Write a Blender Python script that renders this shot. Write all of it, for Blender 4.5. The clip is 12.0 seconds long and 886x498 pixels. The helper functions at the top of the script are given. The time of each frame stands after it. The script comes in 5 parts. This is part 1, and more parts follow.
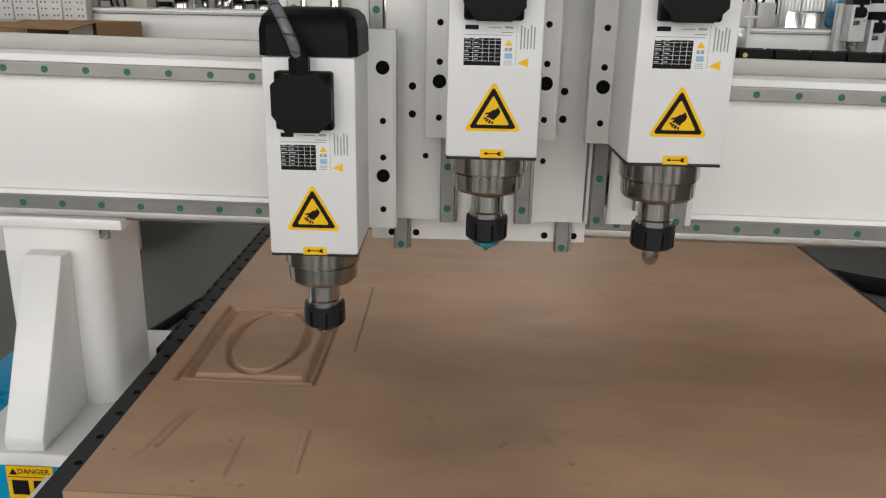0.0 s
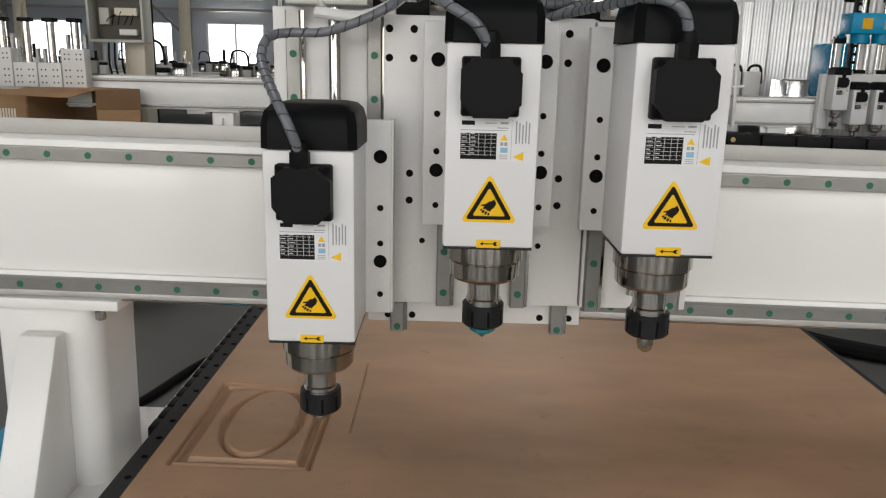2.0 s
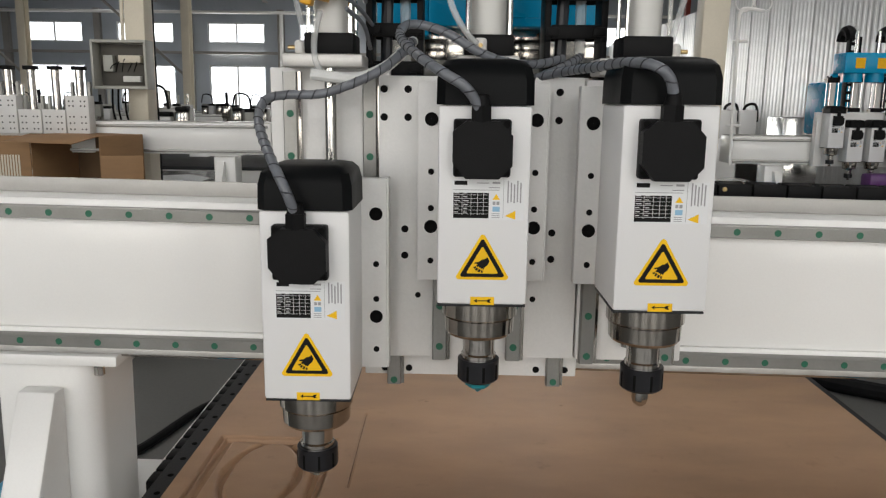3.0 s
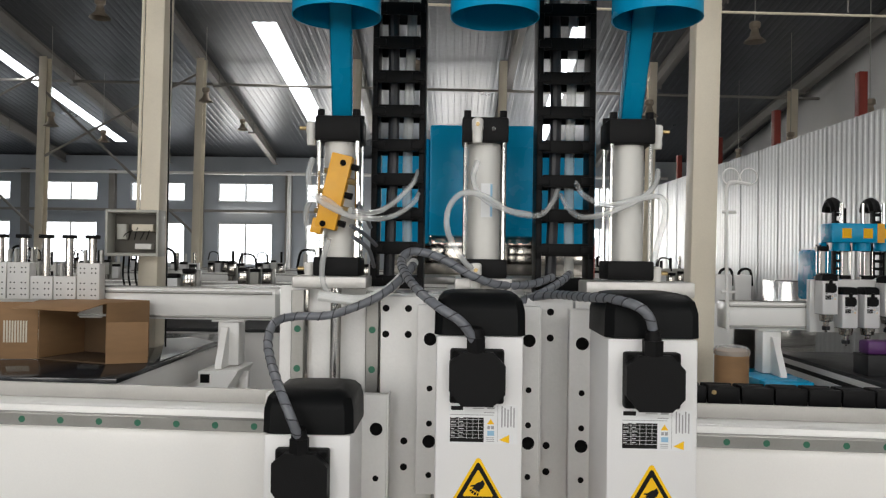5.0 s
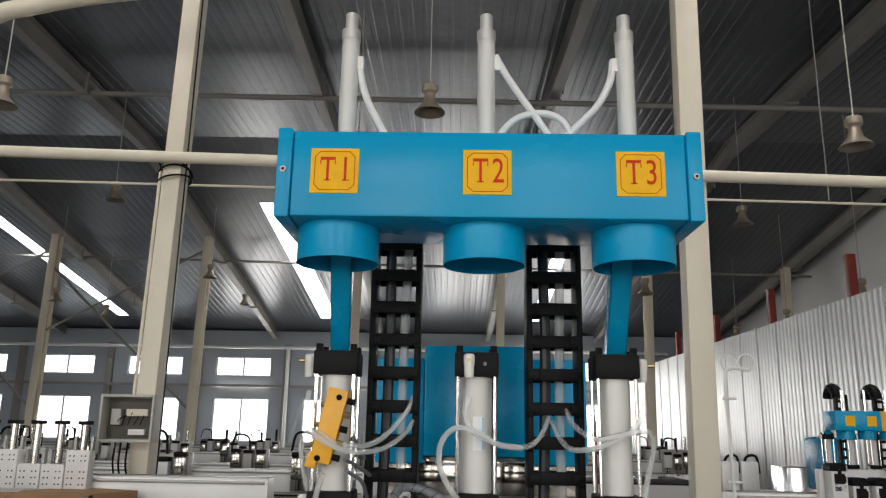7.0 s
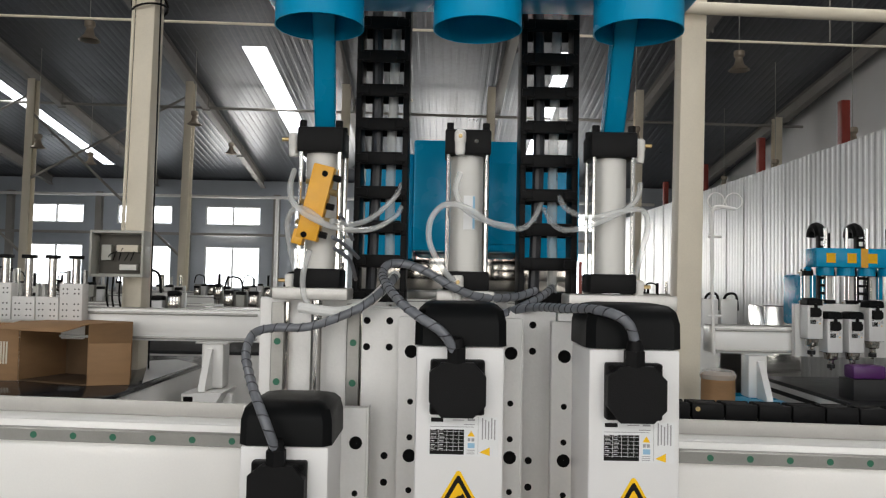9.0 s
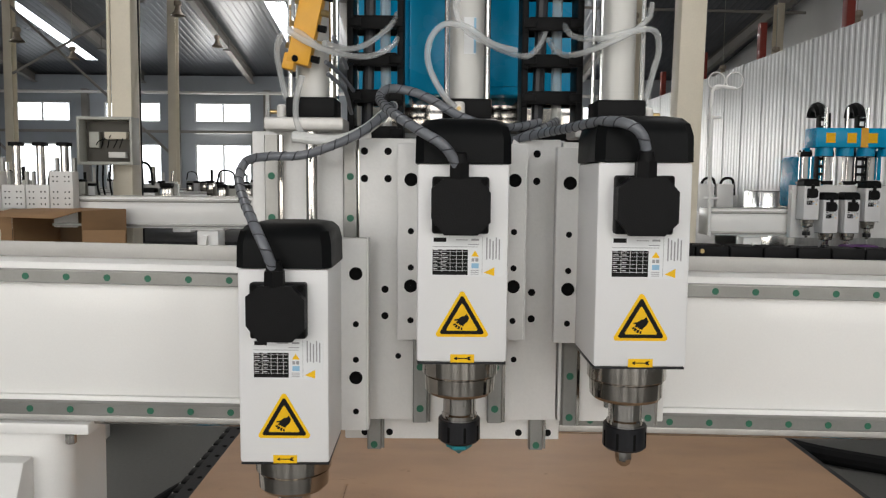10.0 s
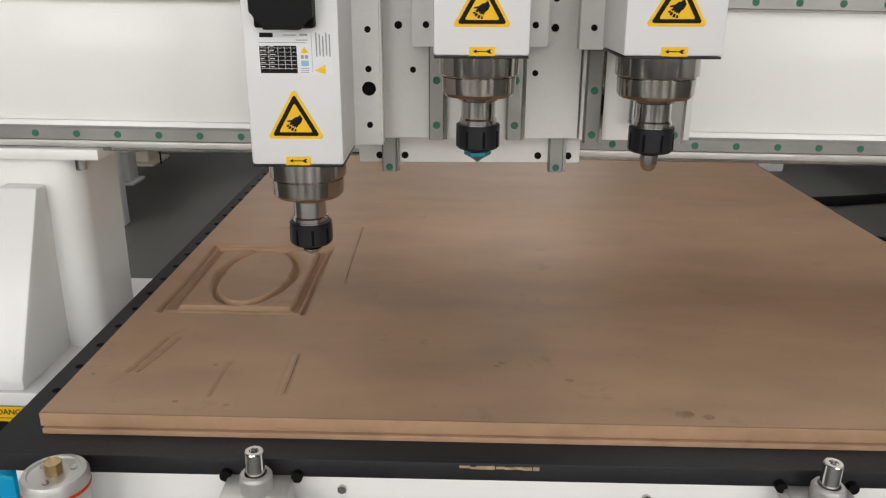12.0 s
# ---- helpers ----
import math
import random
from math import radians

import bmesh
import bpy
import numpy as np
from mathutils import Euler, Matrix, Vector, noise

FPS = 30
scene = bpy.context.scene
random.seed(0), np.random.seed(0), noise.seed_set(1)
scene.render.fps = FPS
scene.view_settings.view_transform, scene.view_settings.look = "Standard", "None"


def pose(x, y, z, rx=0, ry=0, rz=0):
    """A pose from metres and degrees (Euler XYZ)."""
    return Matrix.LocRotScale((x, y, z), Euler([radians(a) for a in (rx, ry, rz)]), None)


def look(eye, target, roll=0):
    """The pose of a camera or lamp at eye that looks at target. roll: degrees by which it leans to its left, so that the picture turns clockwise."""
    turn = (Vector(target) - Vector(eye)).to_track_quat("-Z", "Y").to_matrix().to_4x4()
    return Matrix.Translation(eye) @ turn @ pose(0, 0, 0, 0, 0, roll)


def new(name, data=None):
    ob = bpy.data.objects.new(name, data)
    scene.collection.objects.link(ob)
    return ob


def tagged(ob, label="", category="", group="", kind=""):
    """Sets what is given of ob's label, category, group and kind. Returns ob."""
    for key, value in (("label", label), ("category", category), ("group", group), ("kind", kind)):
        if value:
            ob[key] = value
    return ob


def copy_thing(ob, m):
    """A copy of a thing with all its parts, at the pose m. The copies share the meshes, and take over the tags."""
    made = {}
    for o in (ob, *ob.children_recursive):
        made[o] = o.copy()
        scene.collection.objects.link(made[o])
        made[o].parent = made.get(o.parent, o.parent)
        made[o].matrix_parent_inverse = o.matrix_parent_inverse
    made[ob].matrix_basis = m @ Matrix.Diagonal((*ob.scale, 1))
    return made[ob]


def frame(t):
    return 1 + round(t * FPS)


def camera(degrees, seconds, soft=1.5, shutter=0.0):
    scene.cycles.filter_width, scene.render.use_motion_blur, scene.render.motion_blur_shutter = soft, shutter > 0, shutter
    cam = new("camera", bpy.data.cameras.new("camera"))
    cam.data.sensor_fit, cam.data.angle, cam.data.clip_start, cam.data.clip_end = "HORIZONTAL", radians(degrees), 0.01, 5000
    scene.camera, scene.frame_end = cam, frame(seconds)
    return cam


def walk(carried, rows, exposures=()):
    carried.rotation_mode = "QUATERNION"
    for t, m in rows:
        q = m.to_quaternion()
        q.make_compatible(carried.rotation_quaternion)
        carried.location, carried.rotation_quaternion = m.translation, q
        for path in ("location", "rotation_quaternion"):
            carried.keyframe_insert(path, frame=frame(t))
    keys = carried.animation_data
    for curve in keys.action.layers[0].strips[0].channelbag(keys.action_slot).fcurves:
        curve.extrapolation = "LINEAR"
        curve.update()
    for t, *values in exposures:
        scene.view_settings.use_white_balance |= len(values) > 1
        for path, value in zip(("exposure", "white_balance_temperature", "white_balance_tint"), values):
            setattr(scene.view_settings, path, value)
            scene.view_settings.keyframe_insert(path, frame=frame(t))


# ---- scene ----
cam = camera(59.9, 12.0, soft=1.25)
PATH = [
    (0, (0.027, 0.181, 1.379), (-0.005, 2.082, 0.761), 1.1),
    (0.5, (0.02, 0.19, 1.375), (-0.019, 2.101, 0.787), 1.2),
    (1, (0.014, 0.196, 1.375), (-0.006, 2.113, 0.804), 1.6),
    (1.5, (0.017, 0.191, 1.395), (0.0, 2.117, 0.857), 1.7),
    (2, (0.021, 0.182, 1.416), (0.005, 2.126, 0.945), 1.3),
    (2.5, (0.027, 0.18, 1.424), (0.015, 2.135, 1.0), 0.9),
    (3, (0.03, 0.175, 1.443), (0.007, 2.139, 1.066), 0.7),
    (3.2, (0.032, 0.172, 1.452), (0.006, 2.141, 1.102), 0.7),
    (4.8, (0.034, 0.135, 1.527), (0.006, 2.135, 1.504), 0.8),
    (5, (0.035, 0.122, 1.538), (0.002, 2.122, 1.554), 0.8),
    (5.5, (0.043, 0.098, 1.577), (0.004, 2.093, 1.724), 1.2),
    (6, (0.048, 0.073, 1.606), (-0.004, 2.048, 1.918), 1.3),
    (6.5, (0.048, 0.061, 1.625), (-0.005, 2.015, 2.047), 1.3),
    (6.7, (0.045, 0.059, 1.627), (-0.003, 2.005, 2.085), 1.2),
    (8.5, (0.045, 0.114, 1.556), (0.032, 2.096, 1.830), 1.0),
    (9, (0.044, 0.129, 1.519), (0.041, 2.127, 1.601), 1.1),
    (9.5, (0.041, 0.143, 1.484), (0.058, 2.143, 1.459), 0.8),
    (10, (0.036, 0.17, 1.421), (0.052, 2.161, 1.24), 0.5),
    (10.5, (0.031, 0.194, 1.371), (0.032, 2.154, 0.974), 0.4),
    (11, (0.022, 0.192, 1.333), (0.016, 2.13, 0.841), 0.6),
    (11.5, (0.023, 0.191, 1.308), (0.004, 2.11, 0.745), 0.6),
    (12, (0.03, 0.191, 1.282), (0.018, 2.079, 0.624), 0.2),
]
EXPOSURES = [(0, -0.05), (3, -0.05), (6, 0.0), (9, -0.03), (10.5, 0.0), (12, 0.1)]
walk(cam, [(t, look(eye, target, roll)) for t, eye, target, roll in PATH], EXPOSURES)

# ---- world and light ----
world = bpy.data.worlds.new("world")
scene.world = world
world.use_nodes = True
wn = world.node_tree.nodes
sky = wn.new("ShaderNodeTexSky")
sky.sky_type = 'NISHITA'
sky.sun_disc = False
sky.sun_elevation, sky.sun_rotation = radians(48), radians(200)
wn["Background"].inputs["Strength"].default_value = 0.12
world.node_tree.links.new(sky.outputs["Color"], wn["Background"].inputs["Color"])
sun = new("sun", bpy.data.lights.new("sun", 'SUN'))
sun.data.energy, sun.data.angle, sun.data.color = 2.5, radians(0.5), (1, 0.96, 0.9)
sun.matrix_world = look((0, 0, 30), (-8, 22, 0))


def daylight_lamp(x, y, z, w, h, target, power):
    ob = new("window_daylight", bpy.data.lights.new("window_daylight", 'AREA'))
    ob.data.shape, ob.data.size, ob.data.size_y = 'RECTANGLE', w, h
    ob.data.energy, ob.data.color = power, (1.0, 0.955, 0.895)
    ob.matrix_world = look((x, y, z), target)


# the pair at x = 6.3 is an unseen addition that brightens the right
for wx in (-10.5, -6.3, -2.1, 2.1, 6.3):
    daylight_lamp(wx, -6.95, 4.85, 2.6, 2.4, (wx, 1, 1.6), 98)
    daylight_lamp(wx, -6.95, 1.95, 2.6, 1.8, (wx, 1, 1.3), 84)
for wx, power in ((-12.4, 75), (-4.7, 70), (3.0, 125)):
    daylight_lamp(wx, 23.5, 6.30, 0.42, 9.4, (wx, 22.69, 1.30), power)
# fill lamps under unseen overhead strips, added to brighten the board and right side
for wx in (-10.6, -3.75, 3.4):
    daylight_lamp(wx, 3.8, 7.4, 0.5, 7.0, (wx, 3.8, 0), 100)
for wx in (-8.2, -4.2, 0.2, 4):
    daylight_lamp(wx, 29.9, 2.6, 2.0, 2.4, (wx, 10, 2), 120)


# ---- materials ----
def mat(name, col, rough=0.5, metal=0.0, var=0.12, scale=6.0, bump=0.0, bscale=120.0, coat=0.0, stretch=None, dirt=0.0, island=0.0):
    m = bpy.data.materials.new(name)
    m.use_nodes = True
    nt = m.node_tree
    b = nt.nodes["Principled BSDF"]
    b.inputs["Metallic"].default_value = metal
    b.inputs["Coat Weight"].default_value = coat
    tc = nt.nodes.new("ShaderNodeTexCoord")
    mp = nt.nodes.new("ShaderNodeMapping")
    mp.inputs["Scale"].default_value = stretch or (1, 1, 1)
    nt.links.new(tc.outputs["Object"], mp.inputs["Vector"])
    n1 = nt.nodes.new("ShaderNodeTexNoise")
    n1.inputs["Scale"].default_value, n1.inputs["Detail"].default_value = scale, 5
    n2 = nt.nodes.new("ShaderNodeTexNoise")
    n2.inputs["Scale"].default_value, n2.inputs["Detail"].default_value = bscale, 3
    for n in (n1, n2):
        nt.links.new(mp.outputs["Vector"], n.inputs["Vector"])
    add = nt.nodes.new("ShaderNodeMath")
    add.operation = 'MULTIPLY_ADD'
    nt.links.new(n2.outputs["Fac"], add.inputs[0])
    add.inputs[1].default_value = 0.35
    nt.links.new(n1.outputs["Fac"], add.inputs[2])
    ramp = nt.nodes.new("ShaderNodeValToRGB")
    lo = [max(0.0, c * (1 - var)) for c in col]
    hi = [min(1.0, c * (1 + var)) for c in col]
    ramp.color_ramp.elements[0].position, ramp.color_ramp.elements[1].position = 0.42, 0.92
    ramp.color_ramp.elements[0].color, ramp.color_ramp.elements[1].color = (*lo, 1), (*hi, 1)
    nt.links.new(add.outputs[0], ramp.inputs[0])
    last = ramp.outputs["Color"]
    if dirt:
        n3 = nt.nodes.new("ShaderNodeTexNoise")
        n3.inputs["Scale"].default_value, n3.inputs["Detail"].default_value, n3.inputs["Roughness"].default_value = scale * 2.3, 9, 0.7
        nt.links.new(tc.outputs["Object"], n3.inputs["Vector"])
        r3 = nt.nodes.new("ShaderNodeValToRGB")
        r3.color_ramp.elements[0].position, r3.color_ramp.elements[1].position = 0.60, 0.72
        r3.color_ramp.elements[0].color, r3.color_ramp.elements[1].color = (0, 0, 0, 1), (dirt, dirt, dirt, 1)
        nt.links.new(n3.outputs["Fac"], r3.inputs[0])
        mx = nt.nodes.new("ShaderNodeMixRGB")
        mx.inputs["Color2"].default_value = (*[c * 0.45 for c in col], 1)
        nt.links.new(r3.outputs["Color"], mx.inputs["Fac"])
        nt.links.new(last, mx.inputs["Color1"])
        last = mx.outputs["Color"]
    nt.links.new(last, b.inputs["Base Color"])
    mr = nt.nodes.new("ShaderNodeMapRange")
    mr.inputs["To Min"].default_value, mr.inputs["To Max"].default_value = max(0.02, rough - 0.08), min(1, rough + 0.1)
    nt.links.new(n1.outputs["Fac"], mr.inputs["Value"])
    nt.links.new(mr.outputs["Result"], b.inputs["Roughness"])
    if bump:
        bp = nt.nodes.new("ShaderNodeBump")
        bp.inputs["Strength"].default_value, bp.inputs["Distance"].default_value = bump, 0.002
        nt.links.new(n2.outputs["Fac"], bp.inputs["Height"])
        nt.links.new(bp.outputs["Normal"], b.inputs["Normal"])
    return m


def glow(name, col, power):
    m = bpy.data.materials.new(name)
    m.use_nodes = True
    b = m.node_tree.nodes["Principled BSDF"]
    b.inputs["Base Color"].default_value = (*col, 1)
    b.inputs["Emission Color"].default_value = (*col, 1)
    b.inputs["Emission Strength"].default_value = power
    return m


def clear(name, col, rough=0.1, alpha=0.45):
    m = mat(name, col, rough, 0, 0.05)
    m.node_tree.nodes["Principled BSDF"].inputs["Alpha"].default_value = alpha
    return m


def dull(m, level):
    m.node_tree.nodes["Principled BSDF"].inputs["Specular IOR Level"].default_value = level
    return m


WHITE = mat("white_paint", (0.80, 0.795, 0.775), 0.32, 0, 0.04, 3, 0.05, 300, coat=0.2)
PLATE = mat("plate_paint", (0.71, 0.705, 0.69), 0.42, 0, 0.06, 8, 0.12, 260, dirt=0.12)
SPINDLE = mat("spindle_paint", (0.73, 0.73, 0.73), 0.36, 0, 0.03, 6, 0.08, 500)
OFFWHITE = mat("cream_paint", (0.72, 0.66, 0.54), 0.5, 0, 0.08, 2, 0.05, 80, dirt=0.1)
BLUE = dull(mat("blue_paint", (0.002, 0.285, 0.515), 0.26, 0, 0.06, 5, 0.06, 260), 0.2)
BLACK = dull(mat("black_plastic", (0.006, 0.006, 0.0065), 0.5, 0, 0.25, 20, 0.15, 700), 0.12)
CAPBLACK = dull(mat("black_cap_plastic", (0.005, 0.0055, 0.006), 0.45, 0, 0.2, 20, 0.06, 700), 0.09)
BEDBLACK = dull(mat("black_bed_board", (0.017, 0.0175, 0.019), 0.5, 0, 0.3, 9, 0.2, 200, dirt=0.4), 0.28)
STEEL = mat("brushed_steel", (0.54, 0.52, 0.49), 0.12, 1.0, 0.08, 20)
STRIP = mat("grey_cover_strip", (0.40, 0.39, 0.37), 0.42, 0.25, 0.08, 14, 0.06, 300)
RAIL = mat("rail_steel", (0.265, 0.262, 0.25), 0.36, 0.7, 0.1, 20, 0.05, 300)
CHROME = mat("chrome", (0.7, 0.69, 0.67), 0.13, 1.0, 0.05, 10)
DARKSTEEL = mat("dark_flange_steel", (0.42, 0.395, 0.36), 0.09, 1.0, 0.10, 30)
NUT = dull(mat("blackened_nut", (0.014, 0.0145, 0.017), 0.34, 0.1, 0.2, 30), 0.3)
TEAL = mat("teal_cutter", (0.02, 0.22, 0.26), 0.3, 0.3, 0.2, 40)
GREEN = mat("green_plug", (0.011, 0.115, 0.065), 0.55, 0, 0.15, 60)
HOLE = dull(mat("bolt_hole_dark", (0.006, 0.006, 0.006), 0.7, 0, 0.2, 60), 0.05)
BRASS = mat("brass", (0.42, 0.31, 0.15), 0.36, 0.9, 0.15, 60)
ALU = mat("cast_aluminium", (0.50, 0.49, 0.47), 0.42, 0.5, 0.12, 30, 0.1, 400)
TUBEALU = mat("cylinder_aluminium", (0.58, 0.575, 0.55), 0.5, 0.12, 0.05, 10, stretch=(1, 1, 0.2))
MDF = mat("mdf_board", (0.430, 0.270, 0.162), 0.43, 0, 0.15, 9, 0.12, 500, dirt=0.38, stretch=(.6, 1.6, 1))
MDFEDGE = mat("mdf_edge", (0.37, 0.228, 0.136), 0.7, 0, 0.15, 30, 0.2, 500)
CONCRETE = mat("floor_concrete", (0.105, 0.104, 0.098), 0.48, 0, 0.25, 0.9, 0.05, 60, dirt=0.25)
HOSE = mat("grey_wrapped_hose", (0.15, 0.16, 0.18), 0.32, 0, 0.2, 50)
WRAP = mat("dark_spiral", (0.03, 0.032, 0.038), 0.4, 0, 0.2, 50)
CLEARTUBE = clear("clear_tube", (0.76, 0.78, 0.78), 0.12, 0.34)
MILKTUBE = mat("milky_tube", (0.66, 0.67, 0.66), 0.3, 0, 0.05, 40)
FITTING = mat("white_fitting", (0.72, 0.71, 0.68), 0.4, 0, 0.05, 40)
YELLOW = mat("yellow_paint", (0.72, 0.36, 0.02), 0.4, 0, 0.06, 40)
STICKER = dull(mat("yellow_sticker", (0.84, 0.50, 0.010), 0.45, 0, 0.04, 60), 0.2)
TAG = dull(mat("tag_yellow", (0.78, 0.43, 0.012), 0.5, 0, 0.06, 40), 0.15)
REDINK = dull(mat("red_ink", (0.55, 0.045, 0.012), 0.6, 0, 0.1, 60), 0.1)
INK = dull(mat("black_ink", (0.012, 0.012, 0.012), 0.6, 0, 0.1, 60), 0.08)
GREYINK = mat("grey_ink", (0.30, 0.30, 0.31), 0.5, 0, 0.1, 60)
PAPER = mat("label_paper", (0.72, 0.73, 0.74), 0.35, 0, 0.02, 40)
CEBLUE = mat("label_blue", (0.25, 0.45, 0.62), 0.5, 0, 0.05, 40)
CARD = mat("cardboard", (0.30, 0.175, 0.085), 0.75, 0, 0.12, 5, 0.15, 120, stretch=(1, 1, 4))
ROOF = mat("roof_sheet", (0.100, 0.107, 0.122), 0.30, 0.4, 0.3, 0.5, 0.03, 8)
RAFTER = mat("rafter_paint", (0.27, 0.258, 0.24), 0.5, 0, 0.1, 2)
WALLGREY = mat("wall_panel", (0.40, 0.44, 0.49), 0.55, 0, 0.1, 0.6, 0.02, 20)
UPPERWALL = mat("upper_wall", (0.74, 0.735, 0.73), 0.6, 0, 0.08, 0.5)
SHEET = mat("galvanised_sheet", (0.56, 0.565, 0.56), 0.34, 0.45, 0.14, 0.8, 0.03, 40, stretch=(1, 1, 0.3))
REDPAINT = mat("red_post_paint", (0.22, 0.03, 0.02), 0.5, 0, 0.15, 3)
LAMPMETAL = mat("lamp_metal", (0.34, 0.29, 0.23), 0.45, 0.4, 0.15, 10)
PURPLE = mat("purple_plastic", (0.09, 0.02, 0.13), 0.4, 0, 0.1, 10)
GREYBOX = mat("grey_enamel", (0.42, 0.42, 0.38), 0.45, 0, 0.08, 10)
DAY = glow("daylight_backdrop", (0.95, 0.98, 1.0), 2.2)
SKYLIGHT = glow("skylight_sheet", (0.95, 0.97, 1.0), 2.5)


# ---- mesh tools ----
def org(ob):
    v = Vector((0, 0, 0))
    while ob:
        v += ob.location
        ob = ob.parent
    return v


def thing(name, loc, label, category, group="", kind=""):
    ob = new(name)
    ob.location = loc
    ob.empty_display_size = 0.05
    return tagged(ob, label, category, group, kind)


def finish(name, bm, material, smooth=True):
    me = bpy.data.meshes.new(name)
    bm.to_mesh(me)
    bm.free()
    me.materials.append(material)
    if smooth:
        me.polygons.foreach_set("use_smooth", [True] * len(me.polygons))
        me.set_sharp_from_angle(angle=radians(32))
    return me


def part(name, bm, material, parent, label="", smooth=True):
    bmesh.ops.translate(bm, verts=bm.verts, vec=-org(parent))
    ob = new(name, finish(name, bm, material, smooth))
    ob.parent = parent
    if label:
        ob["label"] = label
    return ob


def solo(name, bm, material, label, category, group="", kind="", smooth=True):
    return tagged(new(name, finish(name, bm, material, smooth)), label, category, group, kind)


def add_box(bm, x0, x1, y0, y1, z0, z1, bev=0.0, m=None):
    mm = Matrix.Translation(((x0 + x1) / 2, (y0 + y1) / 2, (z0 + z1) / 2)) @ Matrix.Diagonal((x1 - x0, y1 - y0, z1 - z0, 1))
    vs = bmesh.ops.create_cube(bm, size=1, matrix=(m @ mm) if m else mm)["verts"]
    if bev:
        es = list({e for v in vs for e in v.link_edges})
        bmesh.ops.bevel(bm, geom=es, offset=bev, segments=2, profile=0.5, affect='EDGES')
    return bm


def box(x0, x1, y0, y1, z0, z1, bev=0.0, m=None):
    return add_box(bmesh.new(), x0, x1, y0, y1, z0, z1, bev, m)


def add_cyl(bm, p, q, r, r2=None, seg=20):
    p, q = Vector(p), Vector(q)
    d = q - p
    m = Matrix.Translation((p + q) / 2) @ d.to_track_quat('Z', 'Y').to_matrix().to_4x4()
    bmesh.ops.create_cone(bm, cap_ends=True, segments=seg, radius1=r, radius2=r if r2 is None else r2, depth=d.length, matrix=m)
    return bm


def cyl(p, q, r, r2=None, seg=20):
    return add_cyl(bmesh.new(), p, q, r, r2, seg)


def add_lathe(bm, cx, cy, prof, seg=32):
    rings = []
    for r, z in prof:
        rings.append([bm.verts.new((cx + r * math.cos(2 * math.pi * i / seg), cy + r * math.sin(2 * math.pi * i / seg), z)) for i in range(seg)])
    for a, b in zip(rings, rings[1:]):
        for i in range(seg):
            j = (i + 1) % seg
            bm.faces.new((a[i], a[j], b[j], b[i]))
    bmesh.ops.recalc_face_normals(bm, faces=bm.faces)
    return bm


def lathe(cx, cy, prof, seg=32):
    return add_lathe(bmesh.new(), cx, cy, prof, seg)


def smooth_line(pts, n=8):
    pts = [Vector(p) for p in pts]
    ext = [2 * pts[0] - pts[1]] + pts + [2 * pts[-1] - pts[-2]]
    out = []
    for i in range(1, len(ext) - 2):
        a, b, c, d = ext[i - 1:i + 3]
        for k in range(n):
            t = k / n
            out.append(0.5 * ((2 * b) + (c - a) * t + (2 * a - 5 * b + 4 * c - d) * t * t + (3 * b - a - 3 * c + d) * t ** 3))
    return out + [pts[-1]]


def add_tube(bm, line, r, seg=10):
    up = Vector((0.3, 0.2, 0.93))
    rings = []
    for i, p in enumerate(line):
        t = (line[min(i + 1, len(line) - 1)] - line[max(i - 1, 0)]).normalized()
        side = t.cross(up)
        side = side.normalized() if side.length > 1e-4 else Vector((1, 0, 0))
        up = side.cross(t).normalized()
        rings.append([bm.verts.new(p + r * (math.cos(2 * math.pi * k / seg) * side + math.sin(2 * math.pi * k / seg) * up)) for k in range(seg)])
    for a, b in zip(rings, rings[1:]):
        for k in range(seg):
            j = (k + 1) % seg
            bm.faces.new((a[k], a[j], b[j], b[k]))
    bm.faces.new(rings[0])
    bm.faces.new(rings[-1])
    bmesh.ops.recalc_face_normals(bm, faces=bm.faces)
    return bm


def tube(pts, r, seg=10, n=8):
    return add_tube(bmesh.new(), smooth_line(pts, n), r, seg)


def prism(poly, axis, a, b):
    """A polygon of (u, v) drawn out along x, y or z from a to b."""
    bm = bmesh.new()
    put = {"x": lambda u, v, w: (w, u, v), "y": lambda u, v, w: (u, w, v), "z": lambda u, v, w: (u, v, w)}[axis]
    lo = [bm.verts.new(put(u, v, a)) for u, v in poly]
    hi = [bm.verts.new(put(u, v, b)) for u, v in poly]
    bm.faces.new(lo)
    bm.faces.new(hi)
    for i in range(len(poly)):
        j = (i + 1) % len(poly)
        bm.faces.new((lo[i], lo[j], hi[j], hi[i]))
    bmesh.ops.recalc_face_normals(bm, faces=bm.faces)
    return bm


def share(name, mesh, parent, loc, turn=None):
    """A repeat of a small piece that shares its mesh."""
    ob = new(name, mesh)
    ob.parent = parent
    ob.matrix_basis = Matrix.Translation(Vector(loc) - org(parent)) @ (turn or Matrix.Identity(4))
    return ob


def disc_mesh(name, r, depth, material, seg=16):
    return finish(name, cyl((0, 0, 0), (0, -depth, 0), r, seg=seg), material)


HOLE_S = disc_mesh("bolt_hole", 0.0042, 0.0006, HOLE, 14)
HOLE_M = disc_mesh("bolt_hole", 0.0052, 0.0006, HOLE, 16)
bm = bmesh.new()
add_lathe(bm, 0, 0, [(0.0090, 0), (0.0090, 0.0010), (0.0076, 0.0010), (0.0074, 0.0005), (0.0001, 0.0004)], 20)
bmesh.ops.rotate(bm, verts=bm.verts, cent=(0, 0, 0), matrix=Matrix.Rotation(radians(90), 3, 'X'))
HOLE_L = finish("counterbore", bm, HOLE)
NUTSLOT = finish("nut_slot", box(.0252, .0271, -.0017, .0017, -.0145, .006, .0004), HOLE)
